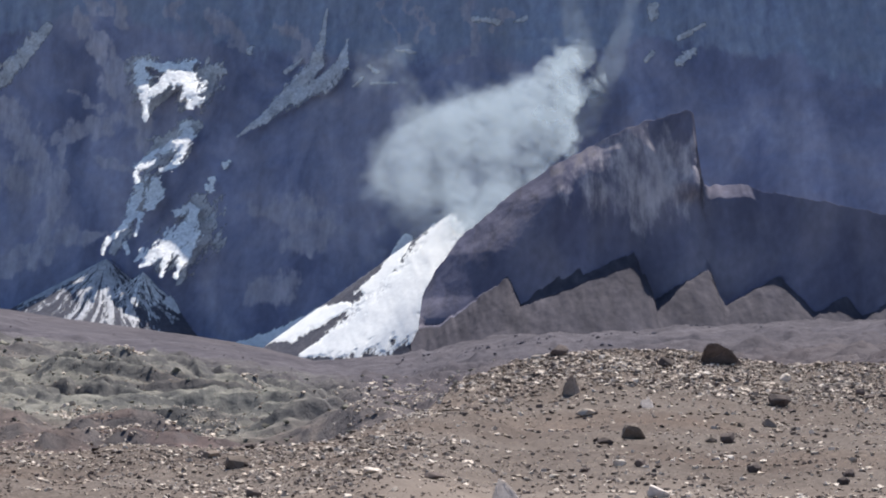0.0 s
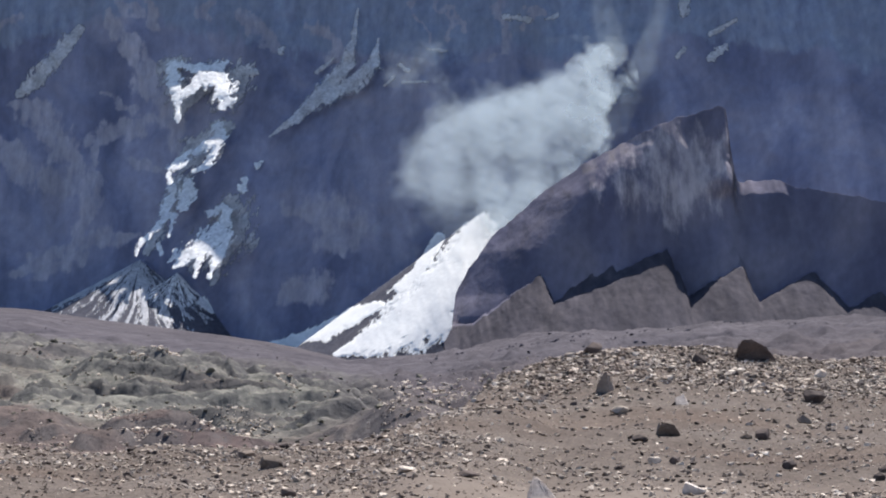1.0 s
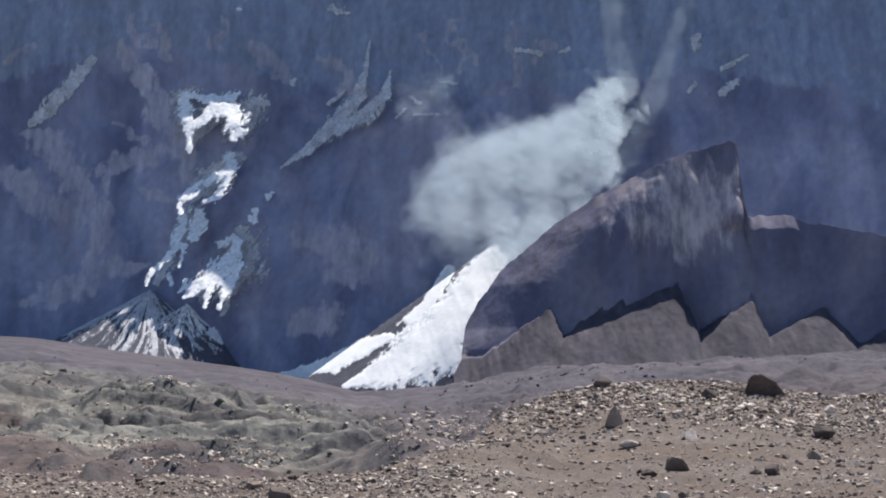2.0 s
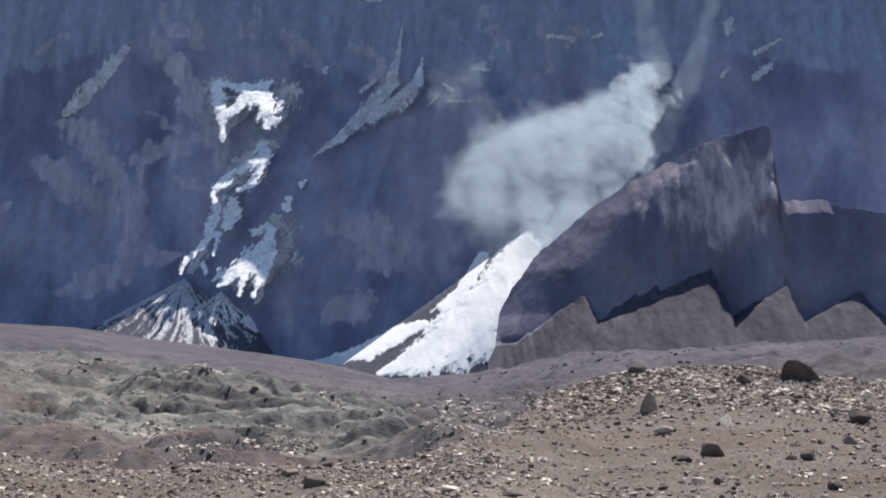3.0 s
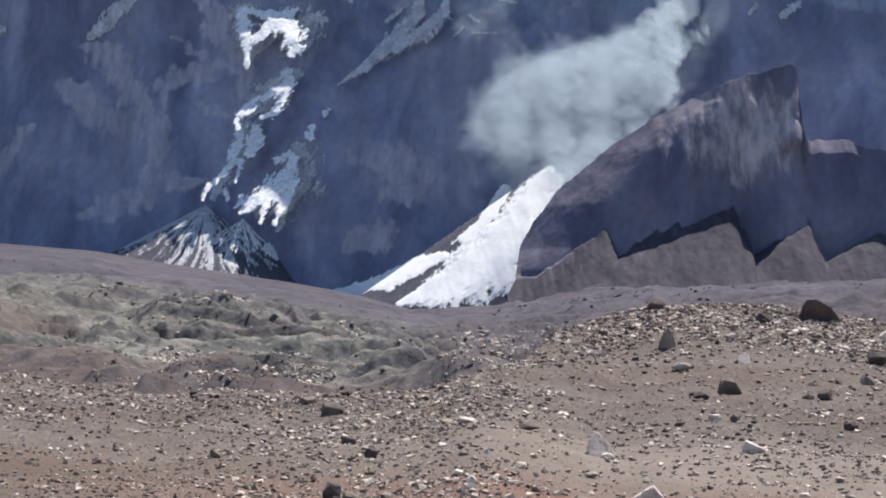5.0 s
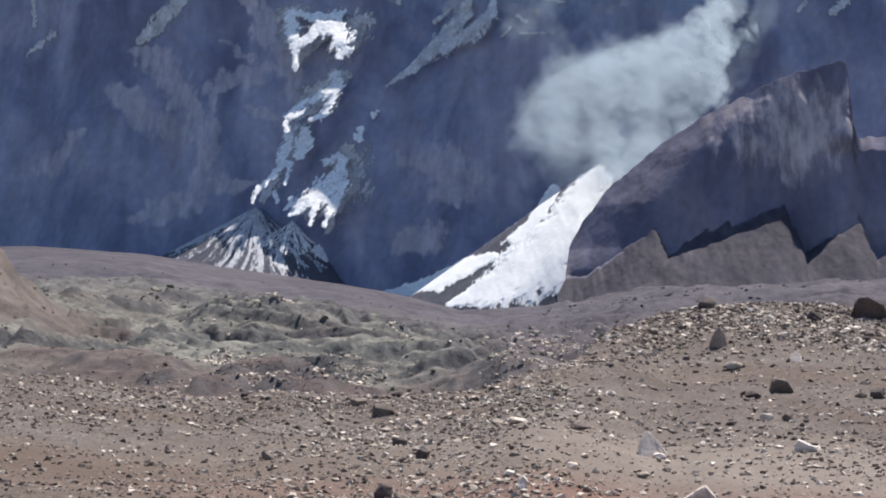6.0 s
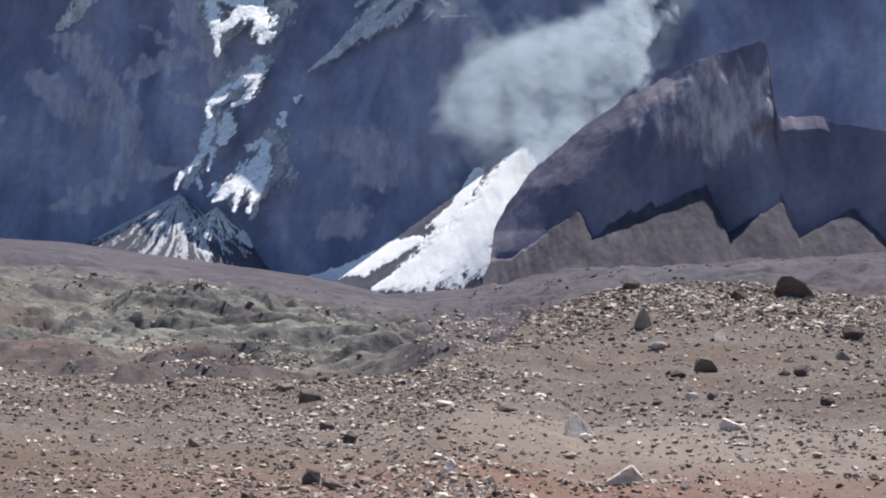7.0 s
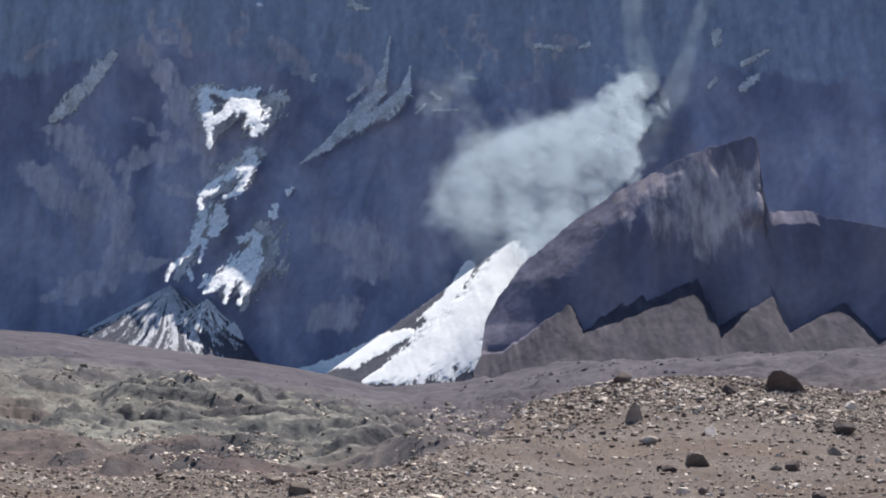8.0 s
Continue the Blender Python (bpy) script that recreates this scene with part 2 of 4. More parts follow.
    valley = mixed(span(split.outputs["X"], -12, 22), valley, heather)
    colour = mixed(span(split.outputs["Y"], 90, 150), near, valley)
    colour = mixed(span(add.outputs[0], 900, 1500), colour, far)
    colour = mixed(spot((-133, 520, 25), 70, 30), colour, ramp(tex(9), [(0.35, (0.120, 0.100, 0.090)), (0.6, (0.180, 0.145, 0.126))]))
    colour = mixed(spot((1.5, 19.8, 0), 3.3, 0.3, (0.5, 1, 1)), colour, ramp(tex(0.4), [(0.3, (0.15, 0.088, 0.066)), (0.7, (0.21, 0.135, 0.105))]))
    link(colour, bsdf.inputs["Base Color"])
    bump = n.new("ShaderNodeBump")
    bump.inputs["Strength"].default_value, bump.inputs["Distance"].default_value = 0.6, 0.05
    fine, broken, whole = n.new("ShaderNodeMath"), n.new("ShaderNodeMath"), n.new("ShaderNodeMath")
    fine.operation, broken.operation, whole.operation = "MULTIPLY", "MULTIPLY", "ADD"
    link(tex(0.12, 5), fine.inputs[0])
    fine.inputs[1].default_value = 1.0
    link(tex(5, 9, 0.65), broken.inputs[0])
    link(span(split.outputs["Y"], 100, 260, 0.0, 50.0), broken.inputs[1])
    link(fine.outputs[0], whole.inputs[0])
    link(broken.outputs[0], whole.inputs[1])
    link(whole.outputs[0], bump.inputs["Height"])
    link(bump.outputs[0], bsdf.inputs["Normal"])
    return m


GROUND = ground_material()


def mesh_object(name, verts, faces, mat, flat=False):
    me = bpy.data.meshes.new(name)
    verts, faces = np.asarray(verts, np.float32), np.asarray(faces, np.int32)
    me.vertices.add(len(verts))
    me.vertices.foreach_set("co", verts.ravel())
    me.loops.add(faces.size)
    me.loops.foreach_set("vertex_index", faces.ravel())
    me.polygons.add(len(faces))
    me.polygons.foreach_set("loop_start", np.arange(len(faces), dtype=np.int32) * faces.shape[1])
    me.polygons.foreach_set("use_smooth", np.full(len(faces), not flat))
    me.update(calc_edges=True)
    me.validate()
    me.materials.append(mat)
    return new(name, me)


def carry(ob, name, values):
    """A value at each point of a mesh, for its material."""
    ob.data.attributes.new(name, "FLOAT", "POINT").data.foreach_set("value", np.asarray(values, np.float32).ravel())
    return ob


def grid_faces(rows, cols, keep=None):
    """Quads of a grid whose points run column by column within each row."""
    k = np.arange(rows * cols).reshape(rows, cols)
    q = np.stack([k[:-1, :-1], k[:-1, 1:], k[1:, 1:], k[1:, :-1]], -1).reshape(-1, 4)
    if keep is None:
        return q
    return q[(keep[:-1, :-1] & keep[:-1, 1:] & keep[1:, 1:] & keep[1:, :-1]).ravel()]


def trimmed(verts, faces):
    used, back = np.unique(faces, return_inverse=True)
    return verts[used], back.reshape(faces.shape)


# ---- the lie of the land: thousandths to the right of the view's axis and above eye level, at a distance ahead ----
def lie(pairs, p):
    a = np.array(pairs).reshape(-1, 2)
    return np.interp(p, a[:, 0], a[:, 1])


CREST = [-318.6, -4.4, -230.4, -4.4, -177.4, -11.7, -133.3, -17.6, -98.1, -15.8, -65.8, -18.4, -24.7, -18.2, 4.7, -15.5, 34.1, -6.4, 57.6, 5.3, 75.3, 17.6, 96.0, 25.6, 119.6, 30.9, 152.0, 31.5, 181.4, 28.5, 210.8, 24.1, 240.1, 19.1, 296.0, 17.1, 416.5, 11.8]
FOOT = [-349.3, 58.9, -231.3, 58.9, -172.2, 56.0, -113.2, 46.5, -48.3, 36.8, -7.1, 27.7, 45.9, 31.2, 93.1, 39.4, 152.1, 42.1, 240.5, 43.6, 358.4, 43.6]
HILLS = [  # thousandths right, distance, rise, breadth, depth
    (-268.4, 75.2, 520, 26, 15, 50),
    (-178.0, 39.7, 850, 8, 9, 40),
    (-213.2, 29.4, 640, 7, 12, 50),
    (-133.6, 23.5, 640, 5, 14, 40),
    (-83.6, 27.9, 780, 7, 30, 40),
    (4.7, -2.9, 300, 4.5, 15, 30),
    (-24.7, 14.7, 520, 5, 20, 40),
    (299.1, 23.5, 300, 9, 16, 40),
]


def height(x, y):
    """The ground's height at a place."""
    x, y = np.asarray(x, float), np.asarray(y, float)
    d = np.maximum(np.hypot(x, y), 0.01)
    front = np.maximum(y, 0.5 * d)
    p = np.clip(1000 * x / front, -480, 480)
    crest_far = 46 + 29 * smooth(20, 110, p)
    crest_high = EYE + crest_far * lie(CREST, p) / 1000
    s = d / crest_far
    power = 1.5 + 1.5 * smooth(20, 110, p)
    near = crest_high * np.clip(s, 0, 1.0) ** power
    over = np.maximum(d - crest_far, 0)
    near = near - 0.0025 * over ** 2 - 0.10 * over
    near = near + 0.5 * fbm(x / 9, y / 9, 3) * smooth(17, 32, d) + 0.16 * fbm(x / 1.6, y / 1.6, 5, 3) * smooth(6, 20, d) 
    w = np.interp(np.log(d), np.log([60, 90, 200, 350, 600, 1000, 1600, 2300, 9000]), [-0.2, 0, 0.3, 0.5, 0.68, 0.84, 0.95, 1.0, 1.0])
    far = EYE + d * (lie(FOOT, p) * w - 60 * (1 - w)) / 1000
    far = far - 8 * smooth(88, 40, d)
    far = np.where(d > 2700, EYE + 2700 * lie(FOOT, p) / 1000 - (d - 2700) * 0.02, far)
    rough = smooth(90, 200, d) * (1 - 0.85 * smooth(1100, 1700, d))
    sway = fbm(x / 30, y / 50, 15, 3)
    hummock = ridged(x / 42 + 0.7 * sway, y / 95 + 0.5 * fbm(x / 40, y / 60, 17, 3), 11, 2)
    lumps = fbm(x / 24 + 0.5 * sway, y / 42, 31, 5, 0.55)
    far = far + rough * (7 * (hummock - 0.55) * smooth(1250, 700, d) * smooth(100, 420, d) + 9 * fbm(x / 80, y / 150, 21) * smooth(250, 700, d) + 1.7 * fbm(x / 8, y / 14, 33, 4) * smooth(140, 300, d) + 5 * lumps * (0.35 + 0.65 * smooth(150, 400, d)))
    row = (y + 0.35 * x) / 34 + 1.5 * fbm(x / 70, y / 150, 51, 3, 0.4) + 0.3 * fbm(x / 16, y / 30, 53, 4, 0.6)
    part = row - np.floor(row)
    scarp = smooth(0.36, 0.5, vnoise(x / 38, np.floor(row) * 3.7, 55)) * smooth(170, 300, d) * smooth(1250, 950, d)
    far = far + scarp * (0.55 + 0.45 * smooth(40, -10, x)) * (0.12 + 0.88 * smooth(-185, -115, p)) * 4.4 * (smooth(0, 0.2, part) - part) * (0.3 + 1.3 * vnoise(x / 30, row, 57))
    row = (y - 0.2 * x) / 16 + 1.2 * fbm(x / 34, y / 70, 71, 3, 0.5) + 0.3 * fbm(x / 8, y / 16, 73, 3)
    part = row - np.floor(row)
    scarp = smooth(0.5, 0.6, vnoise(x / 17, np.floor(row) * 2.9, 75)) * smooth(170, 300, d) * smooth(1250, 950, d)
    far = far + scarp * 3.2 * (smooth(0, 0.2, part) - part) * (0.3 + 1.2 * vnoise(x / 14, row, 77))
    far = far + (6 + 8 * smooth(0, 90, x)) * (ridged(x / 75 + 0.4 * fbm(x / 40, y / 60, 43, 3), y / 130, 45, 4) - 0.5) * smooth(900, 1200, d) * smooth(2050, 1700, d)
    far = far + 5 * fbm(x / 20 + 0.5 * sway, y / 45, 47, 4, 0.55) * smooth(800, 1100, d) * smooth(2100, 1800, d) * (0.25 + 0.75 * smooth(-30, 90, x))
    far = far + 5 * fbm(x / 160, y / 200, 41) * smooth(1200, 1800, d)
    for hp, hq, hd, rise, broad, deep in HILLS:
        r = np.sqrt(((x - hd * hp / 1000) / broad) ** 2 + ((y - hd) / deep) ** 2)
        far = far + rise * np.exp(-r ** 1.5) * (1 + 0.5 * fbm(x / 12, y / 12, 61))
    k = 0.6
    top = np.maximum(near, far)
    z = top + k * np.exp(-np.abs(near - far) / k) * 0.3
    return np.where(d < 8, near, z)


def build_ground():
    lean = np.arange(-268, 312.1, 1.1) / 1000
    dense = np.arctan(lean)
    side = np.linspace(dense[-1], dense[0] + 2 * math.pi, 60)[1:-1]
    turn = np.concatenate([dense, side, dense[:1]])
    out = np.concatenate([[0.02, 2, 5, 9], np.geomspace(13, 120, 200), np.geomspace(121, 300, 90), np.geomspace(302, 1250, 390), np.geomspace(1256, 2900, 85), [3200, 3800, 4600]])
    a, d = np.meshgrid(turn, out)
    ahead = np.cos(a) > 0.9
    far = np.where(ahead, d / np.maximum(np.cos(a), 0.5), d)
    x, y = far * np.sin(a), far * np.cos(a)
    z = height(x, y)
    verts = np.stack([x, y, z], -1).reshape(-1, 3)
    faces = grid_faces(len(out), len(turn))
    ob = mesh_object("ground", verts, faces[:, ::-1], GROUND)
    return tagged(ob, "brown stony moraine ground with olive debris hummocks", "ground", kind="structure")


ground = build_ground()

# ---- the mountain wall ----
WALL_Y, WALL_Z, BACK = 2400.0, 85.0, 0.45


def mean_wall(x, z):
    """The wall's broad form: it turns away to the left, where it also lies back more."""
    left = smooth(-110, -260, x)
    turned = 0.44 * np.clip(x, -170, 250) + 0.235 * np.clip(x + 170, -700, 0) + 0.22 * np.clip(x + 490, -400, 0) + 0.5 * np.clip(x - 250, 0, 600)
    h = z - WALL_Z
    return WALL_Y - turned + BACK * h + left * (0.03 * np.minimum(h, 290) - 0.2 * np.maximum(h - 330, 0))


def on_wall(p, q, ahead=0.0):
    """Where a line of sight meets the wall's broad form: metres across and up."""
    y = WALL_Y
    for _ in range(12):
        x, z = p / 1000 * y, EYE + y * q / 1000
        y = float(mean_wall(x, z)) - ahead
    return p / 1000 * y, EYE + y * q / 1000


def cone(x, z, apex, slope, skew=0.0, narrow=None, blunt=0.35):
    """A debris cone leaning on the wall: the distance ahead of its surface, or far behind where there is none."""
    ax, az, ay = apex
    dx, down = x - ax, (az - z) / math.tan(radians(slope))
    left, right = narrow or (1 - 0.3 * skew, 1 + skew)
    dx = np.where(dx > 0, dx * right, dx * left)
    room = np.where(down > 0, down ** 2 - dx ** 2, -1)
    return np.where(room > 0, ay + blunt * np.abs(down) - np.sqrt(np.maximum(room, 0) + (blunt * down) ** 2), 1e5)


FAN_X, FAN_Z = on_wall(66.8, 102.8)
LEFT_X, LEFT_Z = on_wall(-112.5, 80.8)
LOBE_X, LOBE_Z = on_wall(-94.1, 74.0)


def bare_wall(x, z):
    h = z - WALL_Z
    left = smooth(-80, -280, x) * (1 - 0.7 * smooth(430, 520, z))
    y = mean_wall(x, z) + 1.3 * np.maximum(z - 660, 0) + 0.8 * np.maximum(z - 760, 0)
    y = y - (16 - 4 * left) * (ridged((x + 0.35 * h) / 170, h / 520, 71, 2) - 0.6)
    y = y - (10 - 2 * left) * fbm((x + 0.3 * h) / 70, h / 130, 81, 4) - (4 + 5 * smooth(-520, -420, x)) * left * (ridged((x - 0.25 * h) / 62, h / 190, 111, 3) - 0.5)
    y = y - (4 - 2.4 * left) * fbm(x / 22, h / 16, 91, 3)
    bend = 26 * fbm(x / 90, h / 90, 95, 3)
    rib = ridged((x + 0.75 * h + bend) / 120, (h - 0.3 * x) / 420, 155, 3) + 0.7 * ridged((x - 0.6 * h + bend) / 95, (h + 0.3 * x) / 300, 94, 3)
    y = y - 13 * left * smooth(-720, -560, x) * (rib - 0.85)
    y = y - 8 * (ridged((x + 6 * fbm(x / 30, h / 40, 88)) / 34, h / 330, 87, 3) - 0.5) * smooth(390, 450, z) * smooth(-140, -40, x)
    gully = np.exp(-((x - FAN_X - 0.42 * (z - FAN_Z)) / 45) ** 2) * smooth(FAN_Z - 90, FAN_Z + 40, z)
    return y + 22 * gully


def wall(x, z):
    """The distance ahead of the wall and its debris cones."""
    y = bare_wall(x, z)
    ripple = 3.0 * fbm(x / 25, z / 40, 101, 3)
    fan_y = float(mean_wall(FAN_X, FAN_Z)) - 75
    left_y = float(mean_wall(LEFT_X, LEFT_Z)) - 26
    y = np.minimum(y, cone(x, z, (FAN_X, FAN_Z, fan_y), 35) + ripple)
    y = np.minimum(y, cone(x, z, (LEFT_X, LEFT_Z, left_y), 30, 0.35) + ripple)
    y = np.minimum(y, cone(x, z, (LOBE_X, LOBE_Z, left_y - 12), 33, 0.5) + ripple)
    return y


def field(x, z, strokes):
    """How far inside a set of tapering strokes (p, q, breadth) a place of the wall lies: above 0 is inside."""
    best = np.full(x.shape, -9.0)
    for stroke in strokes:
        pts = []
        for k in range(0, len(stroke), 3):
            px, pz = on_face(stroke[k], stroke[k + 1])
            pts.append((px, pz, stroke[k + 2]))
        if len(pts) == 1:
            pts.append((pts[0][0] + 0.1, pts[0][1], pts[0][2]))
        for (ax, az, aw), (bx, bz, bw) in zip(pts, pts[1:]):
            along = np.clip(((x - ax) * (bx - ax) + (z - az) * (bz - az)) / ((bx - ax) ** 2 + (bz - az) ** 2), 0, 1)
            away = np.hypot(x - ax - along * (bx - ax), z - az - along * (bz - az))
            best = np.maximum(best, 1 - away / (aw + along * (bw - aw)))
    return best


def on_face(p, q):
    """Where a line of sight meets the wall or a cone on it: metres across and up."""
    y = 2350.0
    for _ in range(40):
        y = 0.6 * y + 0.4 * min(float(wall(np.array(p / 1000 * y), np.array(EYE + y * q / 1000))), 3000.0)
    return p / 1000 * y, EYE + y * q / 1000


# paler brown ribs, and the foot of the high cliffs, paled in colour to show haze
FORKED_RIBS = [
    [-174.5, 160.7, 12, -161.2, 145.6, 14, -150.9, 133.4, 17, -146.5, 118.5, 16, -144.5, 103.6, 12, -148.7, 93.3, 10],
    [-195.1, 143.1, 12, -177.4, 132.4, 20, -162.7, 126.2, 20, -149.5, 117.0, 10],
    [-138.5, 142.2, 6, -140.4, 109.5, 8, -146.6, 94.7, 8],
    [-119.6, 196.0, 8, -106.3, 174.7, 14, -96.1, 152.0, 14],
    [-107.7, 189.8, 8, -99.0, 162.5, 14, -97.1, 141.5, 12],
]
SMALL_RIBS = [
    [-143.5, 143.8, 8, -124.3, 147.4, 12, -108.0, 151.3, 14, -99.1, 153.5, 10],
    [-114.0, 129.9, 8, -99.3, 127.2, 7],
    [-165.7, 83.2, 10, -151.0, 87.4, 16, -124.6, 90.8, 14, -112.8, 92.7, 8],
    [-178.9, 73.1, 10, -161.3, 80.2, 12, -139.3, 79.8, 8],
    [-119.4, 223.2, 8, -112.1, 208.0, 10],
    [-107.5, 224.6, 8, -104.1, 203.3, 8],
    [-79.2, 224.2, 6, -77.6, 204.4, 6],
    [-126.9, 211.2, 8, -119.6, 196.0, 8],
    [-130.1, 172.0, 6, -115.3, 159.8, 10],
]
HIGH_STREAKS = [
    [34.4, 221.0, 4, 34.5, 198.2, 4],
    [49.4, 225.3, 4, 49.5, 198.0, 4],
    [77.0, 221.9, 6, 74.1, 188.5, 7],
    [97.0, 207.9, 4, 87.9, 203.5, 4],
    # next two: pale smudges of haze put into the rock's colour
    [-30.1, 101.7, 16, -13.8, 104.4, 26, -3.7, 92.3, 22, -18.5, 86.6, 16],
    [-38.0, 61.8, 14, -21.9, 60.1, 20, -15.9, 64.4, 10],
    [-174.5, 211.9, 10, -192.2, 197.1, 10],
    [-221.5, 104.9, 20, -209.8, 116.6, 14],
    [-58.5, 207.2, 10, -43.8, 191.8, 8],
    [-19.7, 205.1, 10, -5.0, 194.3, 12, -17.1, 182.4, 8],
]
BROWN_RIBS = FORKED_RIBS + SMALL_RIBS + HIGH_STREAKS
HAZY_CLIFFS = [-298.5, 183.6, -180.4, 187.8, -121.0, 211.1, -76.5, 192.3, -43.8, 188.8, 27.6, 181.1, 57.5, 181.2, 114.4, 184.9, 177.7, 194.6, 255.4, 178.2, 327.0, 161.9]


def build_wall():
    x = np.concatenate([-np.geomspace(740, 2800, 26)[::-1], np.arange(-735, 835, 2.7), np.geomspace(840, 2800, 26)])
    z = np.concatenate([np.arange(20, 680, 2.7), np.arange(684, 900, 12)])
    X, Z = np.meshgrid(x, z)
    Y = wall(X, Z)
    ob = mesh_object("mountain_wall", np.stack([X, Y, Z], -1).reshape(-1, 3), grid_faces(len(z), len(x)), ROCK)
    near = (np.abs(X) < 760) & (Z < 690)
    brown = np.full(X.shape, -1.0)
    bend, dip = 48 * fbm(X / 60, Z / 60, 161, 5, 0.6), 48 * fbm(X / 60, Z / 60, 167, 5, 0.6)
    brown[near] = field((X + bend)[near], (Z + dip)[near], BROWN_RIBS) + 0.8 * fbm((X[near] + 0.4 * Z[near]) / 28, Z[near] / 45, 157, 4)
    carry(ob, "brown", np.clip(brown + 0.25, -0.6, 0.75))
    foot = np.array([on_wall(*HAZY_CLIFFS[k:k + 2]) for k in range(0, len(HAZY_CLIFFS), 2)]).T
    # above that foot, haze is put into the rock's colour as a paler tone
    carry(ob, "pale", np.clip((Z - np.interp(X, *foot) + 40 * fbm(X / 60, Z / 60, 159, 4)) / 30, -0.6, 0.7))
    return tagged(ob, "steep dark shaded mountain face with gullies and ribs", "mountain", kind="structure")


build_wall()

# ---- the spur: a lower ridge before the wall, with cliffs over scree cones ----
RIDGE = [34.1, 23.5, 45.4, 41.2, 49.0, 58.9, 56.4, 72.2, 72.7, 93.0, 93.5, 109.9, 117.3, 126.6, 138.1, 136.7, 161.9, 147.4, 182.7, 155.2, 193.4, 153.4, 195.9, 115.2, 220.2, 116.4, 225.2, 111.7, 247.3, 107.8, 295.9, 95.9, 388.9, 88.5]
SCREE_TIPS = [  # thousandths right and up, how narrow on either side
    (95.3, 70.7, 1.0, 3.6),
    (123.2, 71.1, 1.0, 4.0),
    (134.0, 75.4, 1.0, 4.0),
    (163.9, 83.5, 0.62, 4.5),
    (203.2, 73.9, 0.75, 5.0),
    (240.2, 69.4, 0.75, 1.4),
    (274.3, 57.8, 0.8, 2.0),
    (305.7, 58.8, 0.8, 1.5),
    (352.1, 59.4, 0.8, 1.5),
]


def spur_base(x):
    turn = 34 * np.log1p(np.exp(np.clip((x - 405) / 34, -30, 12)))
    return 2015 - 0.17 * (np.clip(x, 60, 800) - 150) - 0.39 * turn


def spur_line(pairs, set_back):
    """A line of the spur as metres across and up."""
    out = []
    for p, q in np.array(pairs).reshape(-1, 2):
        y = 2100.0
        for _ in range(12):
            y = float(spur_base(p / 1000 * y)) + set_back
        out.append((p / 1000 * y, EYE + y * q / 1000))
    return np.array(out).T


RIDGE_LINE = spur_line(RIDGE, 60)


BUTTRESS = spur_line([172.1, 127.9], 90)[:, 0]


def spur_top(x):
    return np.interp(x, *RIDGE_LINE) + 7 * fbm(x / 14, x * 0, 115, 5, 0.6)


FLANK = spur_line([147.5, 139.1, 113.9, 109.7, 87.9, 81.8, 74.0, 58.4, 61.9, 46.8], 40)
RIB = spur_line([189.2, 152.0, 187.1, 107.0], 90)
SHELF = spur_line([195.6, 113.9, 220.1, 113.4], 90)[0]


def cliff_plane(x, z):
    return spur_base(x) - 14 + 0.38 * (z - 150)


SCREE_CONES = []
for p, q, *narrow in SCREE_TIPS:
    ax, az = spur_line([p, q], -30)[:, 0]
    SCREE_CONES.append((ax, az, narrow))
APRON = float(spur_line([143.2, 45.9], -60)[1, 0])


def scree_slope(x, z):
    """Cones of scree that lean on the cliff and run together into one apron below."""
    torn, down = 7 * fbm(x / 9, z / 40, 117, 5, 0.6), 1.5 * fbm(x / 15, z / 15, 118, 4, 0.6)
    y = cliff_plane(x, APRON) - 1.4 * (APRON - z) + 1e5 * (z > APRON)
    for ax, az, narrow in SCREE_CONES:
        y = np.minimum(y, cone(x + torn, z + down, (ax, az, float(cliff_plane(ax, az))), 36, narrow=narrow, blunt=0.12))
    return y - 1.5 * (ridged((x + 0.9 * z) / 18, (z - 0.9 * x) / 160, 145, 3) - 0.5)


def flank_of(x, z):
    """How far left of the border of the brown flank a place lies."""
    return np.interp(z, FLANK[1][::-1], FLANK[0][::-1]) + 5 * fbm(x / 40, z / 40, 123, 2) - x


def spur(x, z):
    """Fans of scree below, and a shaded cliff behind and above them with one buttress that catches the light."""
    y = cliff_plane(x, z)
    flank = 14 * np.log1p(np.exp(np.clip(flank_of(x, z) / 14, -30, 30)))
    warp = x + 20 * fbm(x / 50, z / 70, 119, 3) + 0.25 * z
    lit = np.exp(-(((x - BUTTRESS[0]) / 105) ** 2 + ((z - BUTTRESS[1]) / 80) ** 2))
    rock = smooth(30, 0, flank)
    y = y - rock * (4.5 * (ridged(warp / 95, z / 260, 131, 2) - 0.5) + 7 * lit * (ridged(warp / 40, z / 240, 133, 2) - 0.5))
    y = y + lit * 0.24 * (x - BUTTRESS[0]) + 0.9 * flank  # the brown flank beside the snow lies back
    across = x - np.interp(z, RIB[1][::-1], RIB[0][::-1]) - 4 * fbm(x / 15, z / 12, 125, 3)
    y = y - 20 * np.exp(-((across + 3) / 12) ** 2) * smooth(RIB[1][1] - 8, RIB[1][1] + 15, z)
    shelf = smooth(SHELF[0] - 4, SHELF[0] + 4, x) * smooth(SHELF[1] + 4, SHELF[1] - 4, x)
    y = y + 0.6 * shelf * np.maximum(z - spur_top(x) + 15, 0)
    y = y + 14 * rock * fbm(x / 130, z / 130, 111, 3, 0.4) + (0.7 + 1.4 * lit) * fbm(x / 16, z / 46, 121, 4)
    return np.minimum(y, scree_slope(x, z)) + 0.5 * fbm(x / 12, z / 15, 141, 4, 0.6)


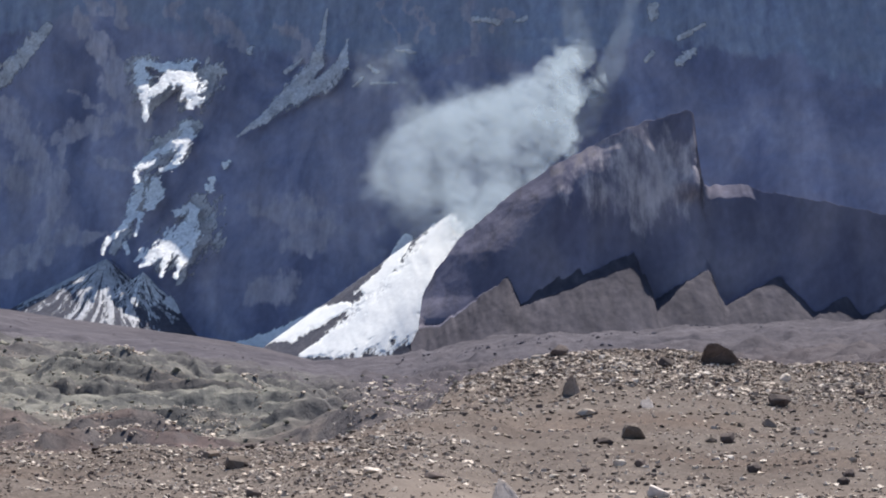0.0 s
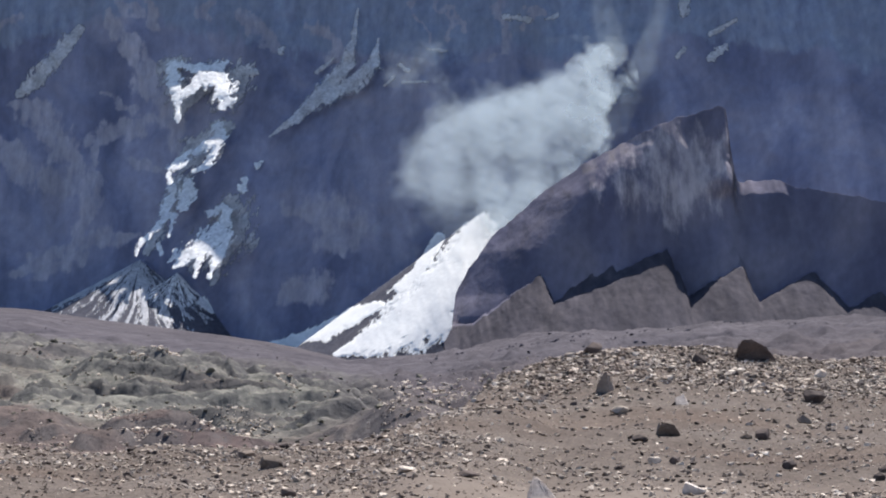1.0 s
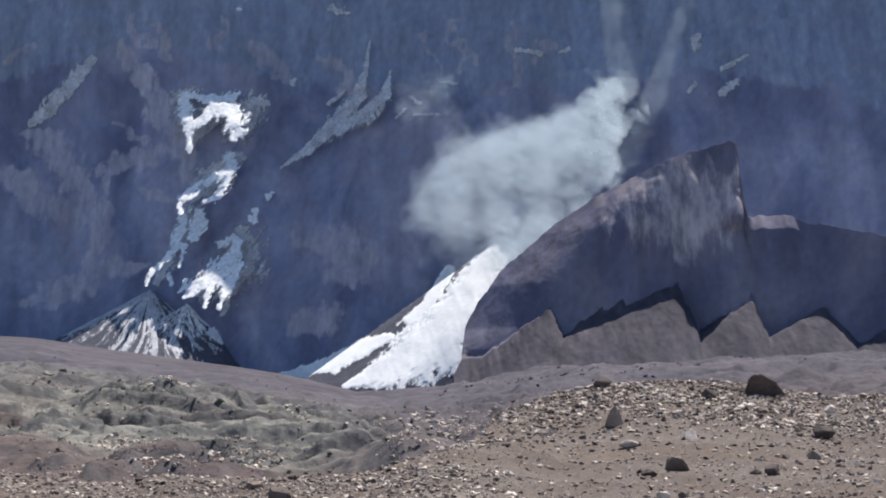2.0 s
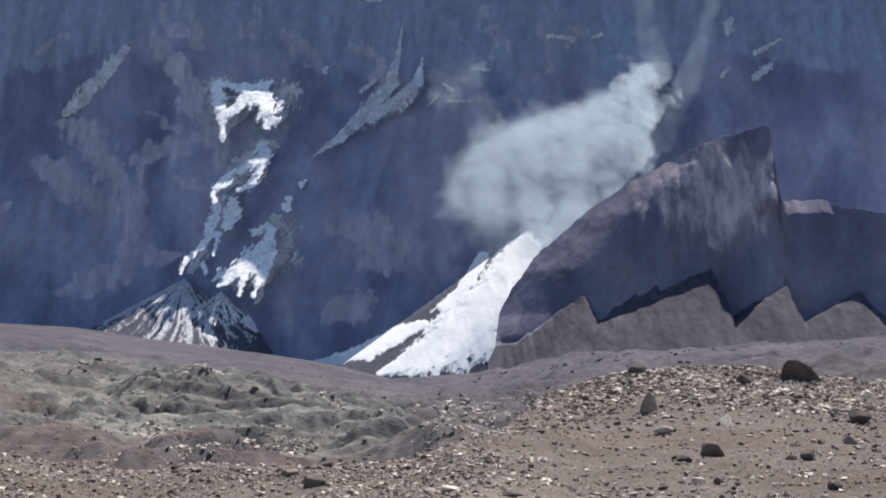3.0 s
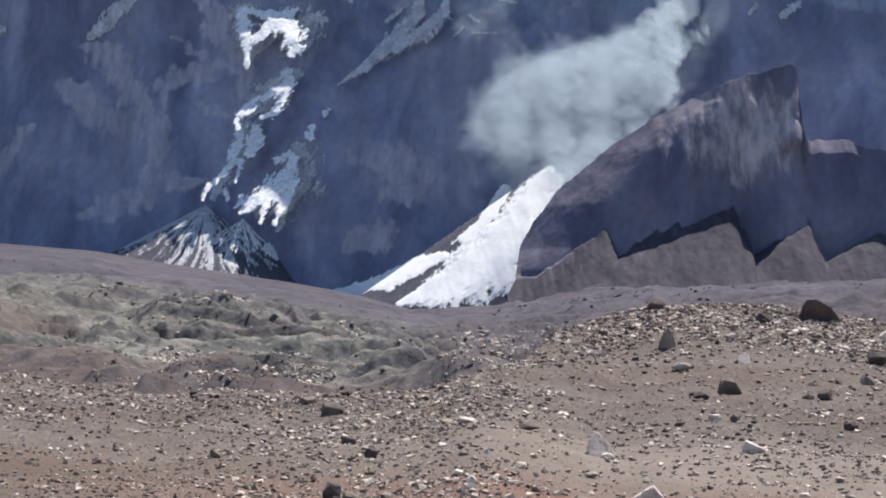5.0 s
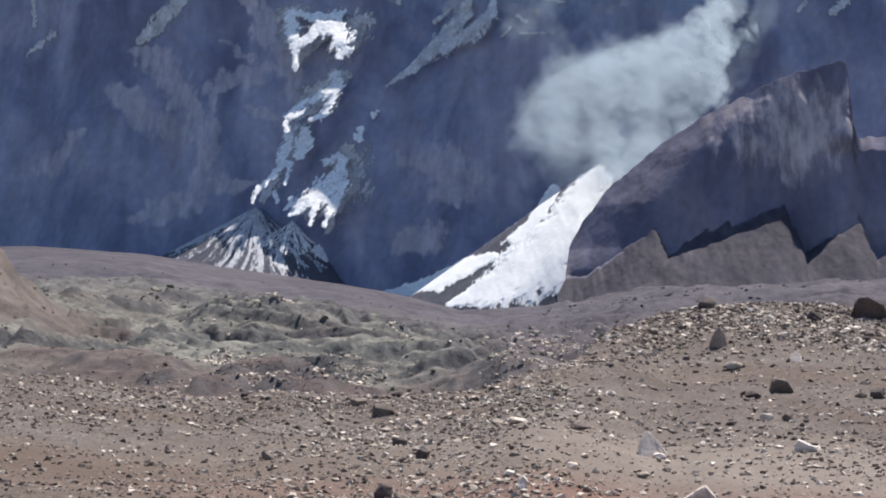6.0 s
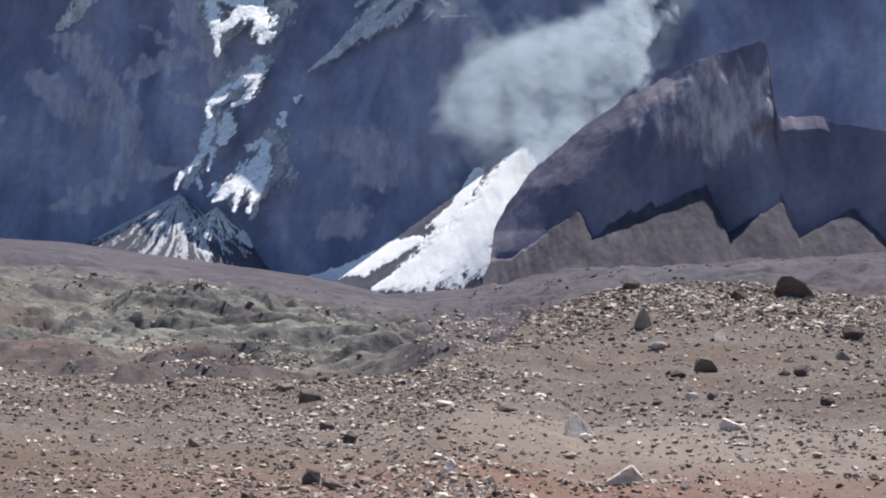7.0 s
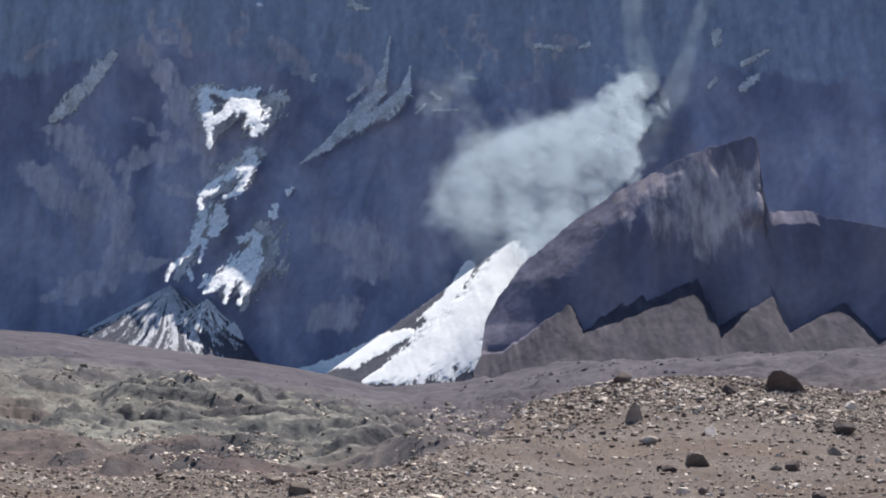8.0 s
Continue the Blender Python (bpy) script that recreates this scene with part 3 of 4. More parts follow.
def build_spur():
    x = np.concatenate([np.arange(85, 760, 1.7), np.geomspace(762, 1500, 14)])
    s = np.append(np.linspace(0, 1, 190)[:-1], [0.9985, 1])
    X, S = np.meshgrid(x, s)
    top = spur_top(X)
    Z = 30 + S * (top - 30)
    Y = spur(X, Z)
    back = [(8, -4), (40, -45), (120, -160)]
    X = np.concatenate([X] + [X[-1:]] * 3)
    Y = np.concatenate([Y] + [Y[-1:] + b for b, _ in back])
    Z = np.concatenate([Z] + [Z[-1:] + c for _, c in back])
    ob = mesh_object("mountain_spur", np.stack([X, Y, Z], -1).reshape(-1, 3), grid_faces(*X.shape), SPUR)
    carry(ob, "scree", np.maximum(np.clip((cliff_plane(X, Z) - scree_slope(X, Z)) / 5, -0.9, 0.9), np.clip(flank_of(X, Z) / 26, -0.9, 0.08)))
    # brown rock of the buttress, its colour paled further to show sunlight on it
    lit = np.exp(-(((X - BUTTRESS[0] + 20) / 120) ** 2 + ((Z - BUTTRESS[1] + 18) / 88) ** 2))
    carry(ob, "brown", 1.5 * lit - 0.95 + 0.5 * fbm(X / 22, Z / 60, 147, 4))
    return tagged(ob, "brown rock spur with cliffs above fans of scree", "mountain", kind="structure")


build_spur()


# ---- snow and debris lying on the wall ----
def pieces(faces, count):
    """Which connected piece each face belongs to."""
    label = np.arange(count)
    while True:
        low = label[faces].min(1)
        fresh = label.copy()
        for k in range(faces.shape[1]):
            np.minimum.at(fresh, faces[:, k], low)
        fresh = fresh[fresh]
        if (fresh == label).all():
            return label[faces[:, 0]]
        label = fresh


def drape(name, strokes, mat, label, ragged=0.9, grain=14, thick=2.5, lean=0.0, step=1.3, seed=0, slant=0.0, category="snow patch", gain=0.7, grow=0.0):
    """A ragged sheet of snow or debris on the wall, bulging in its middle; lean lets it stand out at its foot."""
    ends = [on_face(s[k], s[k + 1]) + (s[k + 2],) for s in strokes for k in range(0, len(s), 3)]
    x0, x1 = min(e[0] - 1.5 * e[2] for e in ends), max(e[0] + 1.5 * e[2] for e in ends)
    z0, z1 = min(e[1] - 1.5 * e[2] for e in ends), max(e[1] + 1.5 * e[2] for e in ends)
    X, Z = np.meshgrid(np.arange(x0, x1, step), np.arange(z0, z1, step))
    f = field(X, Z, strokes) + grow + ragged * fbm((X + slant * Z) / grain, Z / grain / (1 + abs(slant)), 151 + seed, 5, gain)
    Y = wall(X, Z) - 1.6 - thick * smooth(0, 0.5, f) - lean * (z1 - Z)
    reach = f > -0.5
    flat, quads = np.stack([X, Y, Z, f], -1).reshape(-1, 4), grid_faces(*X.shape, reach)

    def piece(what, chosen):
        v, q = trimmed(flat, chosen)
        ob = mesh_object(what, v[:, :3], q, mat)
        ob.data.attributes.new("cover", "FLOAT", "POINT").data.foreach_set("value", v[:, 3].astype(np.float32))
        return ob

    which = pieces(quads, len(flat))
    ids, sizes = np.unique(which, return_counts=True)
    order = ids[np.argsort(-sizes)]
    main = piece(name, quads[which == order[0]])
    for i in order[1:]:
        if (which == i).sum() > 40:
            piece("outlier", quads[which == i]).parent = main
    return tagged(main, label, category)


drape("snow_fan", [[64.5, 95.3, 17.0, 55.3, 82.4, 22.9, 47.9, 70.7, 28.1, 38.8, 58.4, 34.0, 25.0, 46.3, 32.3, 8.7, 37.1, 18.7, -7.6, 31.6, 6.8], [40.4, 47.2, 23.8, 38.2, 39.9, 11.9], [42.1, 90.1, 6.8, 36.0, 79.8, 6.8, 29.0, 71.0, 6.8, 20.9, 63.8, 6.8], [9.9, 55.4, 6.8, -4.4, 50.0, 12.8, -19.2, 43.2, 12.8, -34.0, 37.6, 8.5, -48.7, 35.2, 3.4], [44.2, 47.1, 6.8, 43.1, 36.5, 3.4], [30.8, 41.5, 8.5, 29.2, 33.0, 3.4], [19.0, 38.7, 8.5, 15.9, 29.4, 4.2], [7.2, 36.0, 6.8, 2.6, 29.0, 3.4], [-4.6, 33.9, 6.8, -12.9, 29.9, 3.4]], FAN_SNOW,
    "bright white fan of avalanche snow below the gully", 0.9, 7, 2, 0.0, 1.0, 1, -0.8, grow=0.1)
drape("snow_patch", [[-95.0, 182.0, 9.0, -93.9, 173.0, 8.0, -92.2, 160.9, 6.0, -91.1, 149.8, 3.0], [-90.1, 163.9, 6.0, -84.1, 169.8, 10.0, -79.6, 174.3, 11.0, -73.7, 176.6, 11.0, -68.4, 171.1, 13.0, -67.3, 163.5, 13.0, -68.8, 157.9, 5.0], [-95.9, 183.6, 6.0, -84.0, 180.4, 6.0, -70.7, 180.8, 10.0]], SNOW,
    "white snow arch in a rock bowl of the face", 2.2, 8, 1.0, 0.6, 1.0, 2, -0.4, grow=0.05)
drape("snow_patch", [[-65.1, 178.5, 10, -52.7, 179.4, 5]], DIRTY, "thin grey snow beside the bowl", 1.8, 16, 1, 0, 1.3, 3)
drape("snow_patch", [[-72.2, 150.7, 7.8, -71.0, 144.1, 8.8, -79.4, 138.3, 9.8, -87.4, 134.8, 5.9], [-71.1, 142.6, 6.8, -76.5, 127.8, 5.9, -83.6, 124.6, 2.9], [-88.3, 133.3, 4.9, -91.9, 128.0, 8.8, -96.0, 126.6, 4.9], [-96.4, 123.6, 3.9, -95.5, 119.1, 3.9]], SNOW, "broken white snow in a steep gully", 2.4, 7, 1.0, 0.68, 1.0, 4, -0.6, grow=0.0)
drape("snow_patch", [[-89.0, 120.5, 8.6, -87.6, 114.5, 9.7, -90.9, 107.2, 6.5], [-96.1, 117.7, 5.4, -97.9, 108.8, 6.5, -100.1, 99.9, 5.4, -106.3, 92.6, 4.3, -111.1, 85.3, 4.3, -112.0, 81.7, 2.2], [-94.5, 102.8, 4.3, -96.3, 91.5, 2.2]], SNOW, "narrow white snow tongue in a gully", 2.4, 7, 1.0, 0.68, 1.0, 5, -0.6, grow=0.05)
drape("snow_patch", [[-51.7, 129.6, 6], [-58.9, 121.7, 5, -60.1, 116.4, 7]], SNOW, "small white scraps of snow on rock", 1.8, 9, 2, 0.35, 1.1, 6)
drape("snow_patch", [[-70.8, 108.3, 5.6, -76.5, 104.8, 7.5], [-68.5, 106.8, 8.5, -69.1, 99.4, 13.1, -75.7, 90.6, 17.8, -83.4, 84.2, 13.1, -89.3, 79.9, 8.5, -94.1, 75.5, 3.8], [-65.7, 93.4, 5.6, -71.7, 81.0, 8.5, -76.2, 69.3, 2.8], [-80.5, 81.8, 5.6, -83.0, 70.0, 2.8], [-102.5, 88.1, 2.8, -100.5, 82.1, 2.8], [-93.4, 85.0, 2.8, -95.8, 78.5, 2.8]], SNOW, "ragged white snow patch above the debris cone", 2.4, 8, 1.0, 0.68, 1.0, 7, -0.5, grow=0.0)
for n, (strokes, label) in enumerate([
    ([[-95.9, 181.1, 16, -91.8, 157.0, 7], [-87.5, 165.9, 12, -76.8, 174.8, 16, -66.8, 167.1, 18, -59.2, 178.3, 14]], "thin grey snow round a rock bowl"),
    ([[-70.6, 150.0, 14, -82.0, 138.9, 17, -91.8, 127.2, 10, -95.6, 110.9, 11, -103.1, 96.2, 6, -110.5, 85.4, 4]], "thin grey snow along a steep gully"),
    ([[-69.1, 108.8, 12, -63.3, 98.3, 22, -73.8, 86.7, 20, -89.5, 79.6, 9], [-66.3, 95.4, 14, -77.0, 69.1, 4]], "thin grey snow above the debris cone"),
]):
    drape("thin_snow", strokes, DIRTY, label, 2.8, 9, 0.5, 0.0, 1.0, 30 + n, -0.7, grow=0.15)
drape("snow_couloir", [[1.9, 212.3, 1.5, -1.4, 194.2, 4, -5.2, 182.2, 8, -17.3, 166.4, 11, -31.8, 153.7, 6, -45.6, 143.7, 1.5], [12.4, 195.5, 1.5, 8.8, 182.0, 6, -1.8, 171.3, 9, -15.9, 163.6, 7], [-11.7, 185.3, 2, -20.1, 177.9, 3]], DIRTY, "long grey snow couloir in the shaded face", 1.5, 12, 1.0, 0.08, 1.1, 8, -0.9, grow=0.35)
for n, (strokes, label) in enumerate([
    ([[-18.1, 229.7, 7, -10.1, 227.1, 5]], "small shaded snow ledge high on the face"),
    ([[79.6, 207.0, 5, 93.0, 204.4, 4]], "thin snow ledge above dark cliffs"),
    ([[101.2, 205.1, 2.5, 107.3, 207.5, 3]], "short snow ledge on the dark face"),
    ([[15.5, 171.3, 2, 20.1, 175.7, 3], [23.1, 181.7, 3, 27.6, 178.7, 3], [24.5, 172.7, 2, 37.9, 172.5, 2], [38.2, 190.0, 2.5, 48.1, 188.9, 2.5], [10.3, 181.3, 2, 14.5, 179.5, 2]], "scattered snow scraps on ledges"),
    ([[188.5, 195.7, 3, 202.1, 203.4, 3]], "slanting snow ledge on the shaded face"),
    ([[189.2, 182.9, 5, 195.5, 188.2, 5]], "short slanting grey snow strip"),
    ([[175.9, 212.7, 6, 174.4, 206.6, 5]], "grey snow scrap beside the gully"),
    ([[171.2, 184.4, 3, 174.3, 188.0, 3]], "tiny snow scrap beside the gully"),
    ([[-235.0, 162.4, 4, -221.5, 172.5, 6], [-231.9, 191.4, 6, -231.1, 177.9, 4]], "grey snow patch high on the shaded face"),
    ([[-38.2, 192.1, 4, -39.1, 189.1, 3]], "tiny snow scrap on bare rock"),
]):
    drape("snow_patch", strokes, DIRTY, label, 2.0, 9, 0.8, 0.0, 1.0, 20 + n)

def build_cone(apex_x, apex_z, reach, low, label):
    x, z = np.arange(apex_x - reach, apex_x + reach, 1.6), np.arange(low, apex_z + 3, 1.6)
    X, Z = np.meshgrid(x, z)
    Y = wall(X, Z)
    keep = Y < bare_wall(X, Z) - 1
    v, q = trimmed(np.stack([X, Y - 0.45, Z], -1).reshape(-1, 3), grid_faces(*X.shape, keep))
    return tagged(mesh_object("debris_cone", v, q, DEBRIS), label, "scree", kind="structure")


build_cone(LEFT_X, LEFT_Z, 150, 60, "dark slate-grey cone of debris below a gully")
build_cone(FAN_X, FAN_Z, 300, 30, "dark rubble cone beneath the avalanche snow")


def build_cone_snow(name, apex, turn_from, turn_to, long, crest, seed, mat, label):
    """Snow that has run down a debris cone: streaks that spread from its tip, whole near the tip and along its edges."""
    ax, az = apex
    X, Z = np.meshgrid(np.arange(ax - long, ax + long, 0.8), np.arange(az - long, az + 4, 0.8))
    away, turn = np.hypot(X - ax, Z - az), np.degrees(np.arctan2(X - ax, az - Z))
    wander = turn + 6 * fbm(X / 25, Z / 25, 205 + seed, 3)
    f = 2.2 * fbm(wander / 3.4, away / 60, 207 + seed, 5, 0.65) + 0.6 - 1.15 * away / long + 0.3 * fbm(X / 9, Z / 16, 209 + seed, 4)
    f = f + crest * np.exp(-((turn - turn_from) / 7) ** 2)
    f = np.where((turn > turn_from - 3) & (turn < turn_to) & (away < long), f, -1) - 3 * smooth(-1, 5, Z - az)
    Y = wall(X, Z) - 1.0 - 0.5 * smooth(0, 0.5, f)
    v, q = trimmed(np.stack([X, Y, Z, f], -1).reshape(-1, 4), grid_faces(*X.shape, f > -0.5))
    return tagged(carry(mesh_object(name, v[:, :3], q, mat), "cover", v[:, 3]), label, "snow patch")


build_cone_snow("snow_streak", (LEFT_X, LEFT_Z), -60, 50, 130, 0.9, 1, DIRTY, "pale snow streaks down a cone of debris")
build_cone_snow("snow_streak", (LOBE_X, LOBE_Z), -50, 46, 70, 0.2, 2, SNOW, "white snow tongues on the lobe of a debris cone")
drape("snow_patch", [[-81.4, 58.9, 7, -76.7, 53.0, 2]], SNOW, "small white snow tongue beside the cone", 0.4, 8, 1, 0.1, 1.2, 41)

drape("thin_snow", [[-144.2, 203.9, 6, -155.2, 190.5, 11, -165.6, 178.0, 13, -175.1, 169.7, 6]], DIRTY, "blue-grey strip of old snow in a shaded cleft", 1.4, 15, 0.8, 0.0, 1.3, 57, -0.7)


# ---- the dust cloud of the avalanche ----
def dust_material():
    m = bpy.data.materials.new("snow_dust")
    m.use_nodes = True
    n, link = m.node_tree.nodes, m.node_tree.links.new
    n.remove(n["Principled BSDF"])
    diffuse, through_it, clear = n.new("ShaderNodeBsdfDiffuse"), n.new("ShaderNodeBsdfTranslucent"), n.new("ShaderNodeBsdfTransparent")
    for s in (diffuse, through_it):
        s.inputs["Color"].default_value = (0.55, 0.645, 0.72, 1)
    body, whole = n.new("ShaderNodeMixShader"), n.new("ShaderNodeMixShader")
    body.inputs[0].default_value = 0.35
    facing, half, lift, unit = n.new("ShaderNodeNewGeometry"), n.new("ShaderNodeVectorMath"), n.new("ShaderNodeVectorMath"), n.new("ShaderNodeVectorMath")
    half.operation, lift.operation, unit.operation = "SCALE", "ADD", "NORMALIZE"
    half.inputs["Scale"].default_value = 0.45
    lift.inputs[1].default_value = (0.2, 0.15, 0.7)  # dust scatters light from all round, so its faces shade softly
    link(facing.outputs["Normal"], half.inputs[0])
    link(half.outputs[0], lift.inputs[0])
    link(lift.outputs[0], unit.inputs[0])
    link(unit.outputs[0], diffuse.inputs["Normal"])
    link(diffuse.outputs[0], body.inputs[1])
    link(through_it.outputs[0], body.inputs[2])
    dens = n.new("ShaderNodeAttribute")
    dens.attribute_name = "veil"
    geo, tex = n.new("ShaderNodeNewGeometry"), n.new("ShaderNodeTexNoise")
    tex.inputs["Scale"].default_value, tex.inputs["Detail"].default_value = 1 / 45, 5
    link(geo.outputs["Position"], tex.inputs["Vector"])
    rng = n.new("ShaderNodeMapRange")
    rng.inputs["From Min"].default_value, rng.inputs["From Max"].default_value = 0.3, 0.7
    rng.inputs["To Min"].default_value, rng.inputs["To Max"].default_value = 0.55, 1.15
    link(tex.outputs["Fac"], rng.inputs["Value"])
    mul = n.new("ShaderNodeMath")
    mul.operation, mul.use_clamp = "MULTIPLY", True
    link(dens.outputs["Fac"], mul.inputs[0])
    link(rng.outputs[0], mul.inputs[1])
    link(mul.outputs[0], whole.inputs[0])
    link(clear.outputs[0], whole.inputs[1])
    link(body.outputs[0], whole.inputs[2])
    link(whole.outputs[0], n["Material Output"].inputs[0])
    return m


DUST = dust_material()


def dust_sheet(x, z):
    """The middle of the drifting cloud: it leans back and turns to the right."""
    return 2300 + 0.2 * (x - 205) + 0.72 * (z - 330)


def in_sheet(p, q):
    y = 2200.0
    for _ in range(40):
        y = 0.5 * y + 0.5 * float(dust_sheet(p / 1000 * y, EYE + y * q / 1000))
    return p / 1000 * y, EYE + y * q / 1000


def billow(x, y, seed, octaves=5):
    """Rounded puffs with creases between them, about 0."""
    total, size, norm = 0, 1.0, 0
    for k in range(octaves):
        total, norm = total + size * (np.abs(2 * vnoise(x, y, seed + 7 * k) - 1) - 0.33), norm + size
        x, y, size = 1.7 * x + 1.1 * y, 1.7 * y - 1.1 * x, size * 0.55
    return total / norm


def dust(name, puffs, label, layers=5, dense=0.35, depth=60.0, ahead=0.0, grain=50, wisp=1.8, relief=5.0):
    """Billowing dust as a few nested veils, each thinning out towards its edge."""
    ends = [(on_wall(a, b, ahead) if ahead else in_sheet(a, b)) + (r,) for a, b, r in puffs]
    x0, x1 = min(e[0] - 2 * abs(e[2]) for e in ends), max(e[0] + 2 * abs(e[2]) for e in ends)
    z0, z1 = min(e[1] - 2 * abs(e[2]) for e in ends), max(e[1] + 2 * abs(e[2]) for e in ends)
    X, Z = np.meshgrid(np.arange(x0, x1, 2.0), np.arange(z0, z1, 2.0))
    base = np.zeros(X.shape)
    for a, b, r in ends:
        base += np.sign(r) * np.exp(-((X - a) ** 2 + (Z - b) ** 2) / (1.05 * r) ** 2)
    base = np.minimum(base, 1.05)
    verts, faces, count = [], [], 0
    rise = np.clip((X - x0) / (x1 - x0), 0, 1)
    for k in range(layers):
        puff = billow(X / grain + 0.35 * fbm(X / 40, Z / 40, 170 + k, 3) + 1.7 * k, Z / grain + 0.35 * fbm(X / 40, Z / 40, 180 + k, 3), 160 + k)
        f = base + wisp * puff + 1.3 * fbm(X / 70, Z / 70, 190 + k % 2, 3) - 0.5
        Y = (mean_wall(X, Z) + 0.35 * (Z - 480) - ahead if ahead else dust_sheet(X, Z)) - depth * (k + 0.5) / layers - relief * billow(X / grain + 1.7 * k, Z / grain, 160 + k, 3)
        veil = smooth(0, 1.2 - 0.7 * rise * (relief > 0), f) * dense * (0.42 + 0.8 * rise if relief > 0 else 1)
        v, q = trimmed(np.stack([X, Y, Z, veil], -1).reshape(-1, 4), grid_faces(*X.shape, f > 0))
        verts.append(v), faces.append(q + count)
        count += len(v)
    v = np.concatenate(verts)
    ob = mesh_object(name, v[:, :3], np.concatenate(faces), DUST)
    at = ob.data.attributes.new("veil", "FLOAT", "POINT")
    at.data.foreach_set("value", v[:, 3].astype(np.float32))
    return tagged(ob, label, "dust cloud", kind="stuff")


dust("dust_cloud", [(130.0, 183.0, 15), (122.5, 167.0, 30), (110.3, 159.2, 38), (94.7, 148.3, 50), (76.3, 142.7, 44), (57.8, 140.0, 42),
    (45.3, 131.3, 42), (37.7, 122.5, 30), (64.2, 125.5, 46), (82.3, 122.2, 50), (108.2, 139.7, 40), (75.8, 104.4, 34), (49.2, 109.4, 26), (115.4, 178.8, 16), (54.8, 106.6, -24), (117.5, 144.5, 26), (100.3, 124.8, 30)],
    "billowing white dust cloud of a snow avalanche")
def stream(*ends):
    """Puffs along a line from (p, q, radius) to (p, q, radius)."""
    out = []
    for (a, b, r), (c, d, e) in zip(ends, ends[1:]):
        out += [(a + (c - a) * k / 6, b + (d - b) * k / 6, r + (e - r) * k / 6) for k in range(6)]
    return out


dust("dust_haze", stream((131.1, 245.6, 15), (132.3, 208.9, 12), (135.7, 184.5, 15)), "thin blue veil of snow dust falling down the gully", 3, 0.12, 10, 60, 20, 1.0, 0.0)
dust("dust_haze", stream((173.1, 235.7, 12), (158.5, 199.3, 10), (148.3, 175.1, 12), (132.0, 136.2, 15)), "thin veil of snow dust beside the gully", 3, 0.11, 10, 60, 18, 1.0, 0.0)


# ---- stones ----
def hull(points, seed, squash=(1, 1, 0.75)):
    """An angular stone: the hull of random points, about 1 m across."""
    r = np.random.default_rng(seed)
    bm = bmesh.new()
    for _ in range(points):
        v = r.normal(size=3)
        v = v / np.linalg.norm(v) * (0.5 + 0.14 * (r.random() - 0.5))
        bm.verts.new([v[k] * squash[k] for k in range(3)])
    res = bmesh.ops.convex_hull(bm, input=bm.verts)
    loose = [e for e in res["geom_interior"] if isinstance(e, bmesh.types.BMVert)]
    bmesh.ops.delete(bm, geom=loose, context="VERTS")
    bmesh.ops.recalc_face_normals(bm, faces=bm.faces)
    for k in range(3):
        low, high = min(v.co[k] for v in bm.verts), max(v.co[k] for v in bm.verts)
        for v in bm.verts:
            v.co[k] = ((v.co[k] - low) / (high - low) - 0.5) * squash[k]
    return bm


SHAPES = []
for k in range(14):
    bm = hull(9, 300 + k, (1, 0.85, 0.42 + 0.022 * k))
    bmesh.ops.triangulate(bm, faces=bm.faces)
    bm.verts.index_update()
    SHAPES.append((np.array([v.co[:] for v in bm.verts]), np.array([[v.index for v in f.verts] for f in bm.faces])))
    bm.free()


def scatter(name, x, y, size, mat, label, sink=0.15, seed=0):
    """Many small stones in one mesh."""
    r = np.random.default_rng(400 + seed)
    z = height(x, y)
    verts, faces, count = [], [], 0
    for k, (sv, sf) in enumerate(SHAPES):
        pick = np.arange(len(x)) % len(SHAPES) == k
        if not pick.any():
            continue
        px, py, pz, ps = x[pick], y[pick], z[pick], size[pick]
        turn, tip = r.random(len(px)) * 6.28, r.normal(size=len(px)) * 0.35
        c, s, ct, st = np.cos(turn)[:, None], np.sin(turn)[:, None], np.cos(tip)[:, None], np.sin(tip)[:, None]
        vx, vy, vz = sv[None, :, 0] * ps[:, None], sv[None, :, 1] * ps[:, None], sv[None, :, 2] * ps[:, None]
        vy, vz = vy * ct - vz * st, vy * st + vz * ct
        w = np.stack([px[:, None] + vx * c - vy * s, py[:, None] + vx * s + vy * c, pz[:, None] + vz + sink * ps[:, None]], -1)
        verts.append(w.reshape(-1, 3))
        faces.append((sf[None] + (np.arange(len(px)) * len(sv))[:, None, None] + count).reshape(-1, 3))
        count += len(px) * len(sv)
    ob = mesh_object(name, np.concatenate(verts), np.concatenate(faces), mat, True)
    return tagged(ob, label, "stones", kind="stuff")


def strewn(count, seed, near, far, small, large, bare=0.78):
    """Places over the near moraine, thickest along its crests."""
    r = np.random.default_rng(seed)
    p = r.uniform(-262, 306, count * 4)
    d = near * (far / near) ** r.random(count * 4)
    crest = 46 + 29 * smooth(20, 110, p)
    right = smooth(20, 90, p)
    s = d / crest
    want = np.where(s < 1.12, 1, 0) * ((1 - right) * (0.42 + 0.58 * smooth(0.55, 0.95, s)) + right * (0.17 + 0.83 * smooth(0.72, 0.93, s)))
    x, y = p / 1000 * d, d
    want = want * (0.55 + 0.45 * right) * (1 - bare * smooth(-50, -150, p)) * (0.5 + 0.9 * smooth(0.35, 0.65, vnoise(x / 3.5, y / 6, 201)))
    ok = np.flatnonzero(r.random(count * 4) < want)[:count]
    size = (0.35 + d[ok] / 55) * small * (large / small) ** (r.random(len(ok)) ** 3.2)
    size = size * (1 - 0.15 * smooth(0, -120, p[ok]))
    return x[ok], y[ok], size


